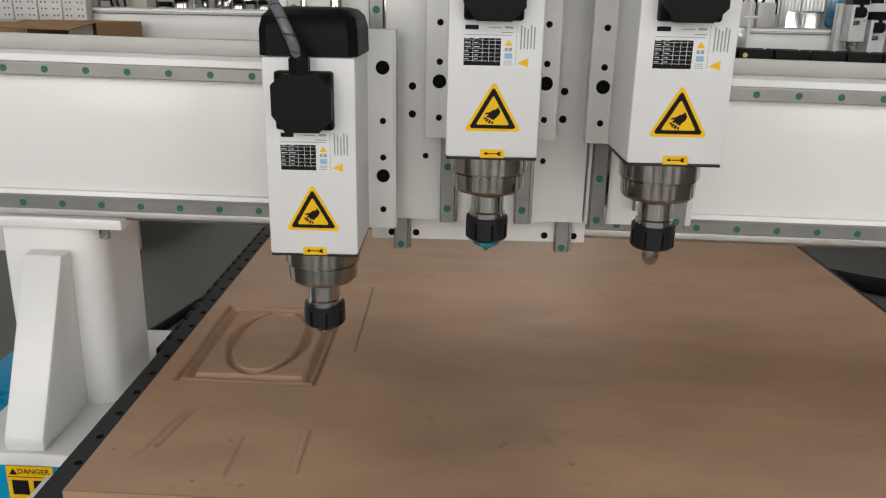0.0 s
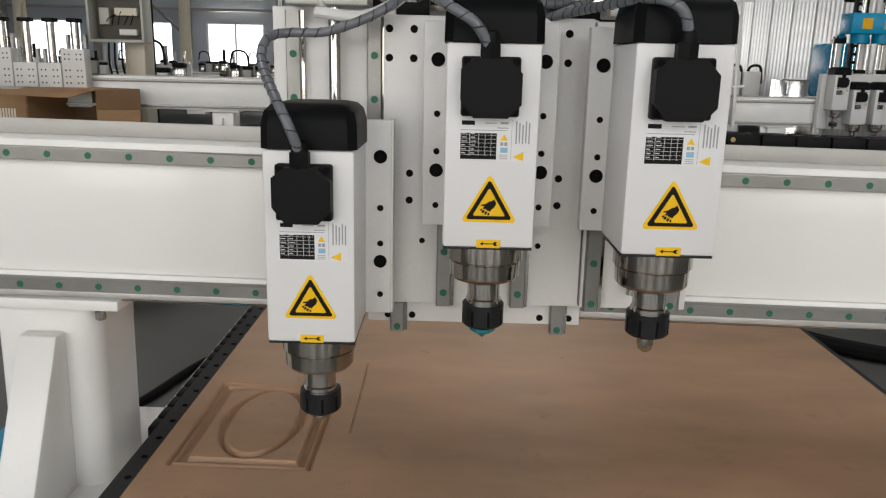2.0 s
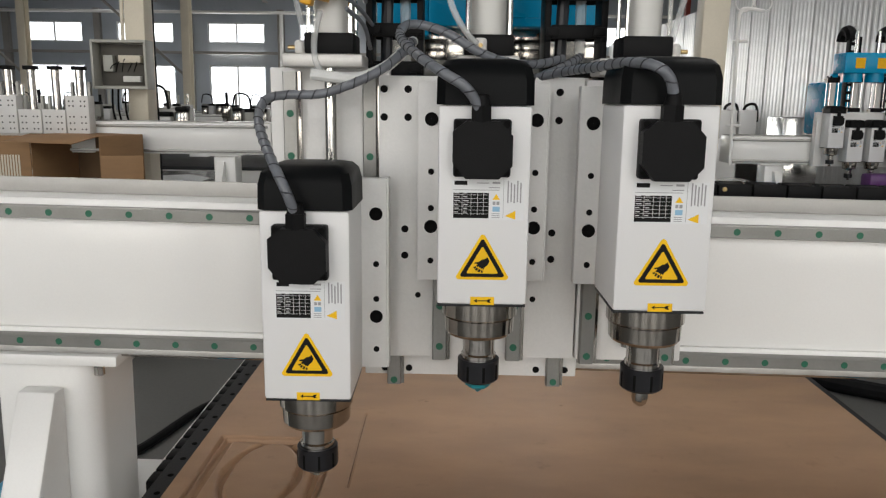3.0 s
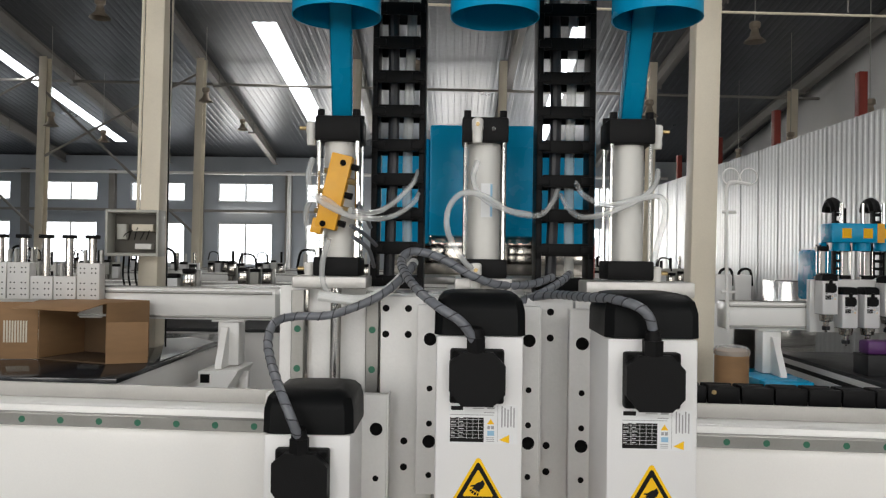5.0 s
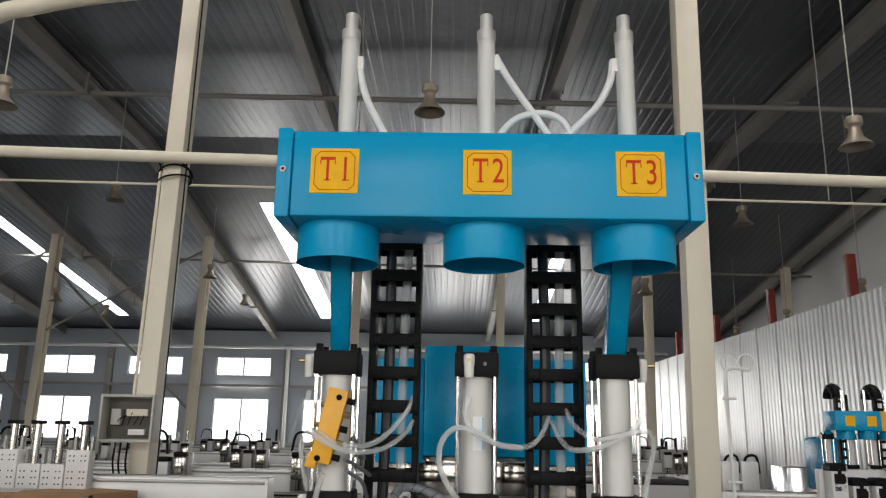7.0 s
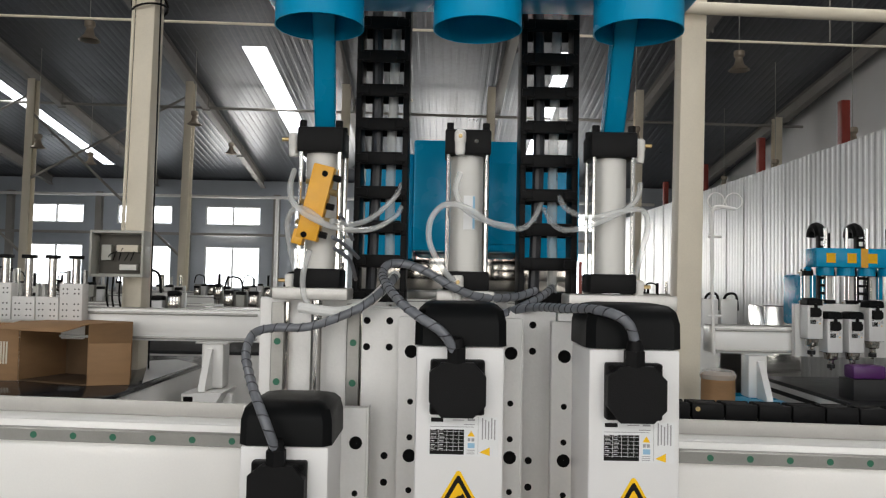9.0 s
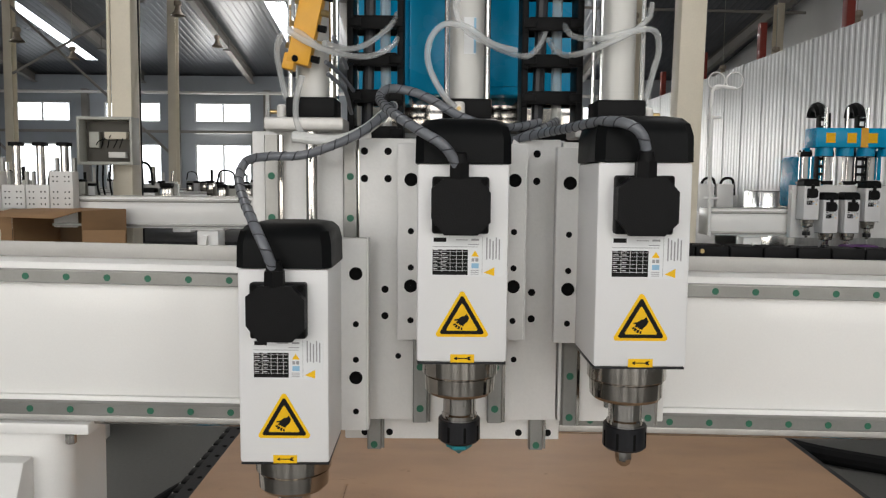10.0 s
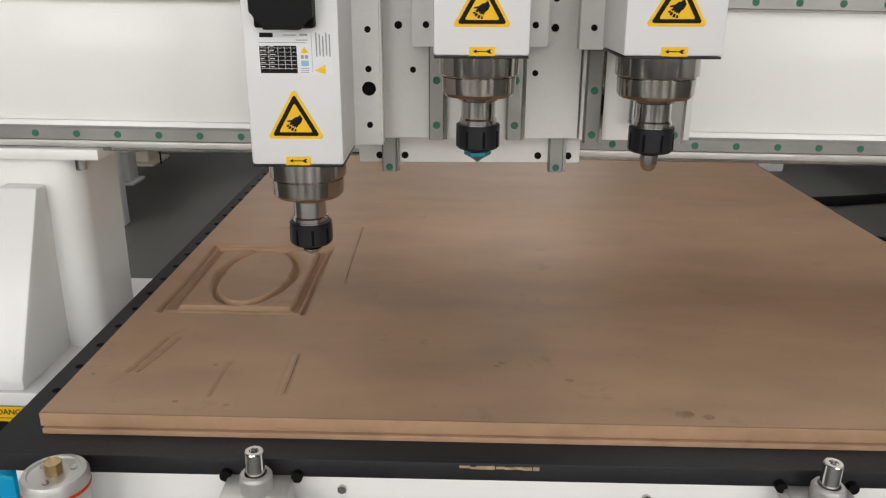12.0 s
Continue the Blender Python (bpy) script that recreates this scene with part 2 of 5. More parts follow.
PLUG = disc_mesh("rail_plug", 0.0052, 0.0007, GREEN, 16)


def rail_x(name, x0, x1, yf, zc, parent, first, h=0.020):
    """A linear rail along x whose front is at yf, with a plug each 61 mm."""
    prof = [(yf, zc - h * .42), (yf + .003, zc - h / 2), (yf + .014, zc - h / 2), (yf + .014, zc + h / 2), (yf + .003, zc + h / 2), (yf, zc + h * .42)]
    r = part(name, prism(prof, "x", x0, x1), RAIL, parent, "grey ground steel linear rail")
    x = first
    while x < x1:
        if x > x0:
            share("rail_plug", PLUG, r, (x, yf, zc))
        x += 0.0611
    return r


def rail_z(name, xc, z0, z1, yf, parent, first, w=0.021, plugs=None):
    prof = [(xc - w * .42, yf), (xc + w * .42, yf), (xc + w / 2, yf + .003), (xc + w / 2, yf + .016), (xc - w / 2, yf + .016), (xc - w / 2, yf + .003)]
    r = part(name, prism(prof, "z", z0, z1), RAIL, parent, "grey ground steel linear rail")
    part("rail_side", box(xc + w / 2 + .0002, xc + w / 2 + .0042, yf + .005, yf + .016, z0, z1), DARKSTEEL, r)
    z = first
    while z < z1 - .006:
        if z > z0 + .006:
            share("rail_plug", PLUG, r, (xc, yf, z))
        z += 0.06
    return r


# ---- hall ----
def roof_z(y):
    """Underside of the roof sheet: almost level to the ridge at 15.5, then falling to the far eaves."""
    if y < 0:
        return 7.52 + 0.1 * y
    return 7.52 + 0.009 * y if y < 15.5 else 7.66 - 0.162 * (y - 15.5)


solo("floor", box(-24, 10.6, -7.5, 30.5, -0.12, 0), CONCRETE, "dark grey polished concrete workshop floor", "floor", kind="structure")
# ground outside
solo("ground", box(-90, 90, -60, 110, -0.4, -0.13), CONCRETE, "grey paved yard outside the hall", "ground", kind="structure")


def wall_with_windows(name, y0, y1, xs, x0, x1, top, bands, half):
    """A wall along x with openings of half-width half at each xs and bands of (z0, z1)."""
    b = bmesh.new()
    zs = [0] + [v for band in bands for v in band] + [top]
    for i in range(0, len(zs), 2):
        add_box(b, x0, x1, y0, y1, zs[i], zs[i + 1])
    for z0, z1 in bands:
        cuts = [x0] + [v for x in xs for v in (x - half, x + half)] + [x1]
        for i in range(0, len(cuts), 2):
            add_box(b, cuts[i], cuts[i + 1], y0, y1, z0, z1)
    return solo(name, b, WALLGREY, "blue-grey panelled hall wall with window openings", "wall", kind="structure")


FARX = [-22.0 + 3.45 * i for i in range(9)]
wall_with_windows("wall_north", 30.0, 30.3, FARX, -24, 10.3, 5.26, [(1.04, 2.68), (3.50, 4.25)], 1.08)
# unseen wall; its opening at 6.3 is added to go with the extra lamps
wall_with_windows("wall_south", -7.4, -7.1, [-14.7, -10.5, -6.3, -2.1, 2.1, 6.3], -24, 10.3, 7.0, [(1.0, 2.9), (3.6, 6.1)], 1.35)
solo("wall_west", box(-24.3, -24, -7.4, 30.3, 0, 7.8), WALLGREY, "blue-grey panelled hall side wall", "wall", kind="structure")
solo("wall_east", box(10.3, 10.6, -7.4, 30.3, 0, 7.8), UPPERWALL, "pale grey upper hall wall behind the partition", "wall", kind="structure")
for fx in FARX:
    for z0, z1 in ((1.04, 2.68), (3.50, 4.25)):
        w = thing("window_1", (fx, 30.1, z0), "bright white-framed hall window", "window", "hall windows", "structure")
        b = bmesh.new()
        for a, c in ((-1.08, -1.03), (-0.03, 0.03), (1.03, 1.08)):
            add_box(b, fx + a, fx + c, 30.05, 30.12, z0, z1)
        add_box(b, fx - 1.08, fx + 1.08, 30.052, 30.118, z0, z0 + 0.05)
        add_box(b, fx - 1.08, fx + 1.08, 30.052, 30.118, z1 - 0.05, z1)
        part("window_frame", b, WHITE, w)
solo("backdrop", box(-60, 50, 34, 34.2, -0.1, 14), DAY, "bright overexposed daylight outside the windows", "backdrop", kind="structure", smooth=False)

for i in range(8):
    px = FARX[i] + 1.72
    solo("wall_pilaster", box(px - .12, px + .12, 29.8, 29.995, 0, 4.72), RAFTER, "grey steel pilaster on the far wall", "pilaster", "wall pilasters", "structure")
for gz in (3.08, .85):
    solo("wall_girt", box(-23.9, 10.2, 29.70, 29.795, gz, gz + .10), RAFTER, "pale horizontal rail along the far wall", "rail", "wall girts", "structure")
for px in (-9.85, -6.4, .5):
    solo("down_pipe", cyl((px, 29.6, 0), (px, 29.6, 4.6), .07, seg=10), WHITE, "white pipe running down the far wall", "pipe", "down pipes")

# roof: ribbed sheet, falling from the ridge to the eaves, with open skylight strips
# the three strips from -2.3 to 7.3 are unseen, added as overhead light
SKY = [(-4.7, 18.7, 28.4), (-12.4, 18.7, 28.4), (-20.1, 18.7, 28.4), (3.0, 18.7, 28.4), (-3.75, -2.3, 7.3), (-10.6, -2.3, 7.3), (3.4, -2.3, 7.3)]


def roof_sheet():
    verts, faces = [], []
    pitch = 0.20
    for ya, yb in ((-7.5, 0.0), (0.0, 15.5), (15.5, 18.7), (18.7, 28.4), (28.4, 30.4)):
        x = -24.4
        while x < 10.6:
            xm = x + pitch / 2
            if not (ya == 18.7 and any(abs(xm - s[0]) < 0.21 for s in SKY if s[1] == 18.7)):
                for u0, u1, h0, h1 in ((0, 0.055, 0, 0), (0.055, 0.075, 0, 0.006), (0.075, 0.125, 0.006, 0.006), (0.125, 0.145, 0.006, 0), (0.145, 0.2, 0, 0)):
                    k = len(verts)
                    verts += [(x + u0, ya, roof_z(ya) + h0), (x + u1, ya, roof_z(ya) + h1), (x + u1, yb, roof_z(yb) + h1), (x + u0, yb, roof_z(yb) + h0)]
                    faces.append((k, k + 1, k + 2, k + 3))
            x += pitch
    me = bpy.data.meshes.new("ceiling")
    me.from_pydata(verts, [], faces)
    me.materials.append(ROOF)
    ob = new("ceiling", me)
    sol = ob.modifiers.new("thickness", 'SOLIDIFY')
    sol.thickness, sol.offset = 0.006, 1
    return tagged(ob, "dark grey ribbed metal roof sheeting", "ceiling", kind="structure")


roof_sheet()
for sx, ya, yb in SKY:
    if ya > 0 or yb < 8:
        ya, dz = (ya, .03) if ya > 0 else (.2, -.02)
        b = bmesh.new()
        v = [b.verts.new(p) for p in ((sx - .24, ya, roof_z(ya) + dz), (sx + .24, ya, roof_z(ya) + dz), (sx + .24, yb, roof_z(yb) + dz), (sx - .24, yb, roof_z(yb) + dz))]
        b.faces.new(v)
        bmesh.ops.solidify(b, geom=b.faces[:], thickness=0.01)
        solo("skylight", b, SKYLIGHT, "bright translucent skylight strip in the roof; the near ones are added, unseen", "skylight", "roof skylights", "structure", smooth=False)


def i_beam(b, p, q, h, w, t=0.012):
    """An I-section from p to q, its web upright."""
    p, q = Vector(p), Vector(q)
    d = (q - p).normalized()
    side = d.cross(Vector((0, 0, 1))).normalized()
    up = side.cross(d)
    m = Matrix((( side.x, d.x, up.x, (p.x + q.x) / 2), (side.y, d.y, up.y, (p.y + q.y) / 2), (side.z, d.z, up.z, (p.z + q.z) / 2), (0, 0, 0, 1)))
    L = (q - p).length / 2
    for a in ((-w / 2, w / 2, h / 2 - t, h / 2), (-w / 2, w / 2, -h / 2, -h / 2 + t), (-t / 2, t / 2, -h / 2 + t, h / 2 - t)):
        add_box(b, a[0], a[1], -L, L, a[2], a[3], 0, m)


LEAN = 0.013
COLX = [-2.265 - 4.12 * i for i in range(5, 0, -1)] + [-2.265, 1.86, 5.985, 10.1]
for rx in COLX:
    b = bmesh.new()
    i_beam(b, (rx + .15, 0, roof_z(0) - .20), (rx - .25, 15.5, roof_z(15.5) - .20), 0.34, 0.18)
    i_beam(b, (rx - .25, 15.5, roof_z(15.5) - .20), (rx - .63, 29.9, roof_z(29.9) - .20), 0.34, 0.18)
    for py in (4.2, 8.4, 12.6, 17.0, 21.9, 26.0):
        zc, xc = roof_z(py) - .40, rx + .15 - .026 * py
        add_box(b, xc - .12, xc + .12, py - .05, py + .05, zc, zc + .05)
        add_box(b, xc + .11, xc + .14, py - .30, py - .26, zc + .02, zc + .36)
    solo("rafter", b, RAFTER, "grey painted steel roof rafter", "rafter", "roof rafters", "structure")
for py in (12.6, 21.9):
    tie = cyl((-22, py, roof_z(py) - .40 + 22 * LEAN), (10.2, py, roof_z(py) - .40 - 10 * LEAN), .05 if py < 15 else .04, seg=12)
    solo("tie_pipe", tie, RAFTER, "pale round tie pipe strung under the rafters", "pipe", "tie pipes", "structure")


def column(x, y, top, w, d, mat_, label):
    c = thing("steel_column", (x, y, 0), label, "column", "hall columns", "structure")
    b = bmesh.new()
    add_box(b, x - w / 2, x + w / 2, y - d / 2, y - d / 2 + .014, 0, top, .003)
    add_box(b, x - w / 2, x + w / 2, y + d / 2 - .014, y + d / 2, 0, top, .003)
    add_box(b, x - .006, x + .006, y - d / 2 + .014, y + d / 2 - .014, 0, top)
    part("shaft", b, mat_, c)
    part("foot_plate", box(x - w * .8, x + w * .8, y - d * .8, y + d * .8, 0, .02, .003), mat_, c)
    c.rotation_euler.y = LEAN
    return c


def box_column(x, y, top, w, d):
    c = thing("steel_column", (x, y, 0), "cream painted steel box column", "column", "hall columns", "structure")
    part("shaft", box(x - w / 2, x + w / 2, y - d / 2, y + d / 2, 0, top, .012), OFFWHITE, c)
    part("foot_plate", box(x - w * .9, x + w * .9, y - d * .9, y + d * .9, 0, .02, .003), OFFWHITE, c)
    c.rotation_euler.y = LEAN
    return c


box_column(-2.245, 5.83, roof_z(5.8) - .3, .145, .19)
box_column(1.815, 5.82, roof_z(5.8) - .3, .185, .17)
for cx_, cy_ in ((-19.0, 20), (-14.9, 20), (-10.83, 20), (-6.72, 20), (-2.66, 20), (1.12, 20), (4.96, 20), (9.3, 21.7)):
    column(cx_, cy_, roof_z(cy_) - .37, .20, .26, OFFWHITE, "cream steel column standing further back in the hall")
# braces between the far columns
for xa, xb in ((-10.83, -6.72), (-14.9, -10.83)):
    b = bmesh.new()
    add_cyl(b, (xa + .05, 20, 5.7), (xb - .05, 20, 2.0), .035, seg=8)
    add_cyl(b, (xa + .05, 20.1, 4.0), (xb - .05, 20.1, 6.2), .035, seg=8)
    solo("cross_brace", b, RAFTER, "slanting grey tubular steel braces between columns", "brace", "cross braces", "structure")

# long pipes across the hall
for py, za, zb, r in ((5.62, 3.93, 3.42, .045), (9.0, 4.67, 4.33, .016)):
    solo("roof_pipe", cyl((-14, py, za), (6, py, zb), r, seg=14), OFFWHITE, "cream painted pipe running across the hall", "pipe")
solo("wall_pipe", cyl((-22, 29.3, 4.55), (8, 29.3, 4.55), .06, seg=10), WHITE, "pale pipe along the far wall under the eaves", "pipe")


def hall_lamp(x, y, z):
    L = thing("pendant_lamp", (x, y, z), "tan metal high-bay pendant lamp hung from the roof", "lamp", "hall pendant lamps")
    part("shade", lathe(x, y, [(.06, z + .20), (.07, z + .16), (.085, z + .10), (.17, z + .015), (.18, z), (.17, z + .005), (.08, z + .09), (.001, z + .10)], 24), LAMPMETAL, L)
    part("ballast", lathe(x, y, [(.001, z + .34), (.075, z + .34), (.09, z + .32), (.09, z + .25), (.06, z + .22), (.055, z + .19)], 24), LAMPMETAL, L)
    part("cord", cyl((x, y, z + .33), (x, y, roof_z(y) + .004), .008, seg=6), GREYBOX, L)


for lx, ly, lz in ((-5.1, 8, 5.08), (4.3, 7.9, 4.65), (-.29, 8.1, 5.08), (-6.06, 13.05, 5.48), (5.05, 13.2, 5.22), (-6.19, 19, 5.25), (-6.67, 24, 5.35), (-10.04, 19, 4.6),
                   (-10.12, 22, 4.65), (3.98, 16, 4.45), (8.0, 22, 4.32), (8.17, 19, 4.32), (7.42, 14, 4.1), (-.9, 17.5, 5.6), (-13.5, 17, 5.2)):
    hall_lamp(lx, ly, lz)

duct = [(-5.4, 5.0, .05), (-5.1, 5.0, 1.2), (-4.6, 5.0, 2.49), (-4.16, 5.0, 3.54), (-3.74, 5.0, 4.14), (-3.30, 5.0, 4.46), (-3.07, 5.0, 4.53), (-2.70, 5.0, 4.61), (-2.26, 5.0, 4.67), (-1.68, 5.0, 4.74), (-1.2, 5.0, 5.05), (-1.0, 5.0, 5.7), (-1.0, 5.0, 7.54)]
solo("air_duct", tube(duct, .062, 18, 8), OFFWHITE, "pale bent air duct rising from the floor to the roof", "duct")

for px in (-12, -6.8, -1.2, 4.5):
    solo("pipe_hanger", cyl((px, 9.0, 4.36 - (px - 6) * .017), (px, 9.0, roof_z(9) + .004), .008, seg=6), RAFTER, "thin steel rod hanging the pipe from the roof", "hanger", "pipe hangers")
for px in (-18, -10, -2, 6):
    solo("pipe_clip", box(px - .03, px + .03, 29.24, 30.0, 4.46, 4.49), RAFTER, "steel bracket holding the pipe on the wall", "bracket", "pipe brackets")

# east partition of ribbed sheet
def partition():
    verts, faces = [], []
    y = 4.0
    prof = ((0, 0), (.03, .007), (.07, .007), (.10, 0), (.15, 0))
    pts = []
    while y < 30:
        for a, d in prof[:-1]:
            pts.append((y + a, d))
        y += .15
    for i, (a, d) in enumerate(pts):
        verts += [(5.8 + d, a, 0), (5.8 + d, a, 3.62)]
        if i:
            faces.append((2 * i - 2, 2 * i, 2 * i + 1, 2 * i - 1))
    me = bpy.data.meshes.new("wall_partition")
    me.from_pydata(verts, [], faces)
    me.materials.append(SHEET)
    ob = new("wall_partition", me)
    s_ = ob.modifiers.new("thickness", 'SOLIDIFY')
    s_.thickness = .004
    tagged(ob, "shiny ribbed galvanised sheet partition wall", "wall", kind="structure")


partition()
for i in range(27):
    yy = 5.0 + .9 * i
    solo("partition_seam", box(5.786, 5.80, yy, yy + .02, 0, 3.625), SHEET, "galvanised cover strip on the partition", "trim", kind="structure")
for yy, top in ((8.4, 4.32), (11.5, 4.31), (14.5, 4.31), (17.6, 4.28), (20.7, 4.28)):
    solo("red_post", box(5.9, 6.02, yy - .07, yy + .07, 0, top, .004), REDPAINT, "dark red painted steel post behind the partition", "post", "red posts")

# ---- routing machine: bed, board, beam ----
bed = thing("machine_bed", (0.2, 2.2, 0), "white router machine bed with a black worktop", "machine")
part("worktop", box(-.468, .917, .888, 3.5, .784, .806, .0015), BEDBLACK, bed, "worn black worktop board")
part("front_panel", box(-.44, .885, .90, .93, .30, .784, .003), WHITE, bed, "white front panel")
part("side_panel", box(-.455, -.425, .93, 3.45, .25, .784, .003), WHITE, bed)
part("side_panel", box(.885, .915, .93, 3.45, .25, .784, .003), WHITE, bed)
part("corner_post", box(-.56, -.446, .905, .99, 0, .765, .006), BLUE, bed, "blue corner post")
part("corner_post", box(.916, 1.01, .905, .99, 0, .765, .006), BLUE, bed, "blue corner post")
part("corner_post", box(-.56, -.446, 3.35, 3.45, 0, .765, .006), BLUE, bed, "blue corner post")
part("corner_post", box(.916, 1.01, 3.35, 3.45, 0, .765, .006), BLUE, bed, "blue corner post")
part("side_rail_bar", box(-.60, -.505, .99, 3.4, .58, .66, .004), WHITE, bed)
part("side_rail_bar", box(.92, 1.02, .99, 3.4, .58, .66, .004), WHITE, bed)
for i in range(36):
    share("rail_plug", HOLE_M, bed, (-.448, 1.02 + .062 * i, .8064), Matrix.Rotation(radians(-90), 4, 'X'))


def board_height(x, y):
    h = 0.0
    d = min(x + .392, -.176 - x, y - 1.206, 1.506 - y)
    if 0 < d < .030:
        if d < .008:
            h -= .0085 * math.sin(math.pi * d / .008)
        elif .010 < d < .026:
            u = (d - .010) / .016
            h -= .0115 * (math.sin(math.pi * u) ** 0.7) - .0030 * math.exp(-((u - .45) / .12) ** 2)
    e = math.hypot((x + .283) / .061, (y - 1.364) / .121)
    ang = math.atan2((y - 1.364) / .121, (x + .283) / .061)
    wd = .0075 + .003 * abs(math.cos(ang))
    dist = (e - 1) * (.061 * abs(math.cos(ang)) + .105 * abs(math.sin(ang)))
    if abs(dist) < wd:
        h -= .0105 * math.cos(dist / wd * math.pi / 2) ** 0.8
    for ax, ay, bx_, by_, w_, dep in ((-.135, 1.327, -.137, 1.624, .0016, .0035), (-.361, 1.03, -.343, 1.125, .0020, .0045), (-.349, 1.03, -.331, 1.125, .0020, .0045),
                                      (-.372, 1.00, -.361, 1.03, .002, .0016), (-.343, 1.125, -.330, 1.155, .002, .0016), (-.244, .975, -.243, 1.06, .0018, .0030),
                                      (-.160, .982, -.161, 1.085, .0016, .002), (-.168, .982, -.169, 1.085, .0016, .0012)):
        vx, vy = bx_ - ax, by_ - ay
        L2 = vx * vx + vy * vy
        t = max(0, min(1, ((x - ax) * vx + (y - ay) * vy) / L2))
        r = math.hypot(x - ax - t * vx, y - ay - t * vy)
        if r < w_ * 1.6:
            h -= dep * math.exp(-(r / w_) ** 2)
    if -.350 < x < -.245 and 1.01 < y < 1.14 or -.244 < x < -.17 and .98 < y < 1.08:
        h -= .0002
    return h


def board_top():
    xs = [-.4205] + [-.405 + .0022 * i for i in range(128)] + [.869]
    ys = [.932] + [.96 + .0022 * i for i in range(306)] + [3.37]
    hs = [[.83 + (board_height(x, y) if x < -.10 and y < 1.66 else 0) for x in xs] for y in ys]
    nx = len(xs)
    verts = [(x, y, hs[j][i]) for j, y in enumerate(ys) for i, x in enumerate(xs)]
    faces = [(j * nx + i, j * nx + i + 1, (j + 1) * nx + i + 1, (j + 1) * nx + i) for j in range(len(ys) - 1) for i in range(nx - 1)]
    me = bpy.data.meshes.new("top_face")
    me.from_pydata([(x - .2, y - .95, z - .806) for x, y, z in verts], [], faces)
    me.materials.append(MDF)
    me.polygons.foreach_set("use_smooth", [True] * len(me.polygons))
    return me


board = thing("mdf_panel", (.2, .95, .806), "brown MDF board with routed panel carving on the worktop", "board")
tf = new("top_face", board_top())
tf.parent = board
part("upper_layer", box(-.421, .870, .930, 3.371, .8135, .8215, .001), MDFEDGE, board)
b = bmesh.new()
add_box(b, -.421, .870, .930, .9325, .8135, .8298, .0008)
add_box(b, -.421, -.4185, .930, 3.37, .8135, .8298, .0008)
add_box(b, .8675, .870, .930, 3.37, .8135, .8298, .0008)
part("edge_band", b, MDFEDGE, board, "raw brown MDF edge")
part("lower_layer", box(-.418, .872, .926, 3.371, .806, .8128, .001), MDFEDGE, board, "pale brown backing layer")

beam = thing("gantry_beam", (.2, 1.42, 1.04), "white steel gantry beam with two grey rails", "gantry")
part("body", box(-1.02, 1.42, 1.343, 1.51, 1.049, 1.294, .006), WHITE, beam)
part("upper_ledge", box(-1.02, 1.42, 1.335, 1.344, 1.2585, 1.2925, .003), WHITE, beam)
part("lower_ledge", box(-1.02, 1.42, 1.335, 1.344, 1.048, 1.086, .003), WHITE, beam)
rail_x("upper_rail", -1.0, 1.4, 1.3205, 1.2717, beam, -.6424 - .0611 * 5)
rail_x("lower_rail", -1.0, 1.4, 1.3205, 1.0682, beam, -.6406 - .0611 * 5)
part("rail_stop_strip", box(-1.0, 1.4, 1.331, 1.3348, 1.0465, 1.0565, .001), ALU, beam)
part("rack_strip", box(-1.0, 1.4, 1.345, 1.36, 1.038, 1.0485, .001), DARKSTEEL, beam)


def gantry_leg(sx, label):
    """sx 1: the one on the near left; -1 mirrors it about the bed's middle."""
    def X(a, c):
        return (a, c) if sx > 0 else (.42 - c, .42 - a)
    g = thing("gantry_leg", ((X(-.68, -.68))[0], 1.43, .70), label, "leg", "gantry legs")
    part("top_flange", box(*X(-.74, -.493), 1.325, 1.54, 1.026, 1.0435, .003), WHITE, g)
    r, x0, x1 = .040, *X(-.697, -.541)
    turn_ = [(x0, 1.348), (x0 + .003, 1.345)]
    turn_ += [(x1 - r + r * math.sin(a / 6 * math.pi / 2), 1.345 + r - r * math.cos(a / 6 * math.pi / 2)) for a in range(7)]
    part("post", prism(turn_ + [(x1, 1.495), (x0, 1.495)], "z", .705, 1.026), WHITE, g)
    rib = prism([(1.345, .985), (1.315, .985), (1.195, .725), (1.195, .705), (1.345, .705)], "x", *X(-.650, -.588))
    bmesh.ops.bevel(rib, geom=rib.edges[:], offset=.005, segments=2, profile=.5, affect='EDGES')
    part("gusset", rib, WHITE, g)
    part("base_plate", box(*X(-.725, -.50), 1.19, 1.66, .682, .705, .004), WHITE, g)
    part("carriage_block", box(*X(-.86, -.572), 1.20, 1.64, .45, .6815, .006), BLUE, g, "blue carriage block")
    for px, py in ((-.525, 1.335), (-.525, 1.50)):
        part("flange_bolt", cyl((X(px, px)[0], py, 1.010), (X(px, px)[0], py, 1.026), .008, seg=6), STEEL, g)
    return g


leg = gantry_leg(1, "white welded steel gantry leg with a triangular gusset")
part("danger_label", box(-.655, -.582, 1.1972, 1.1995, .60, .677), STICKER, leg, "yellow danger sticker")
part("cam_roller", cyl((-.490, 1.40, 1.030), (-.452, 1.40, 1.036), .009, seg=14), ALU, leg)
gantry_leg(-1, "white welded steel gantry leg on the far side")

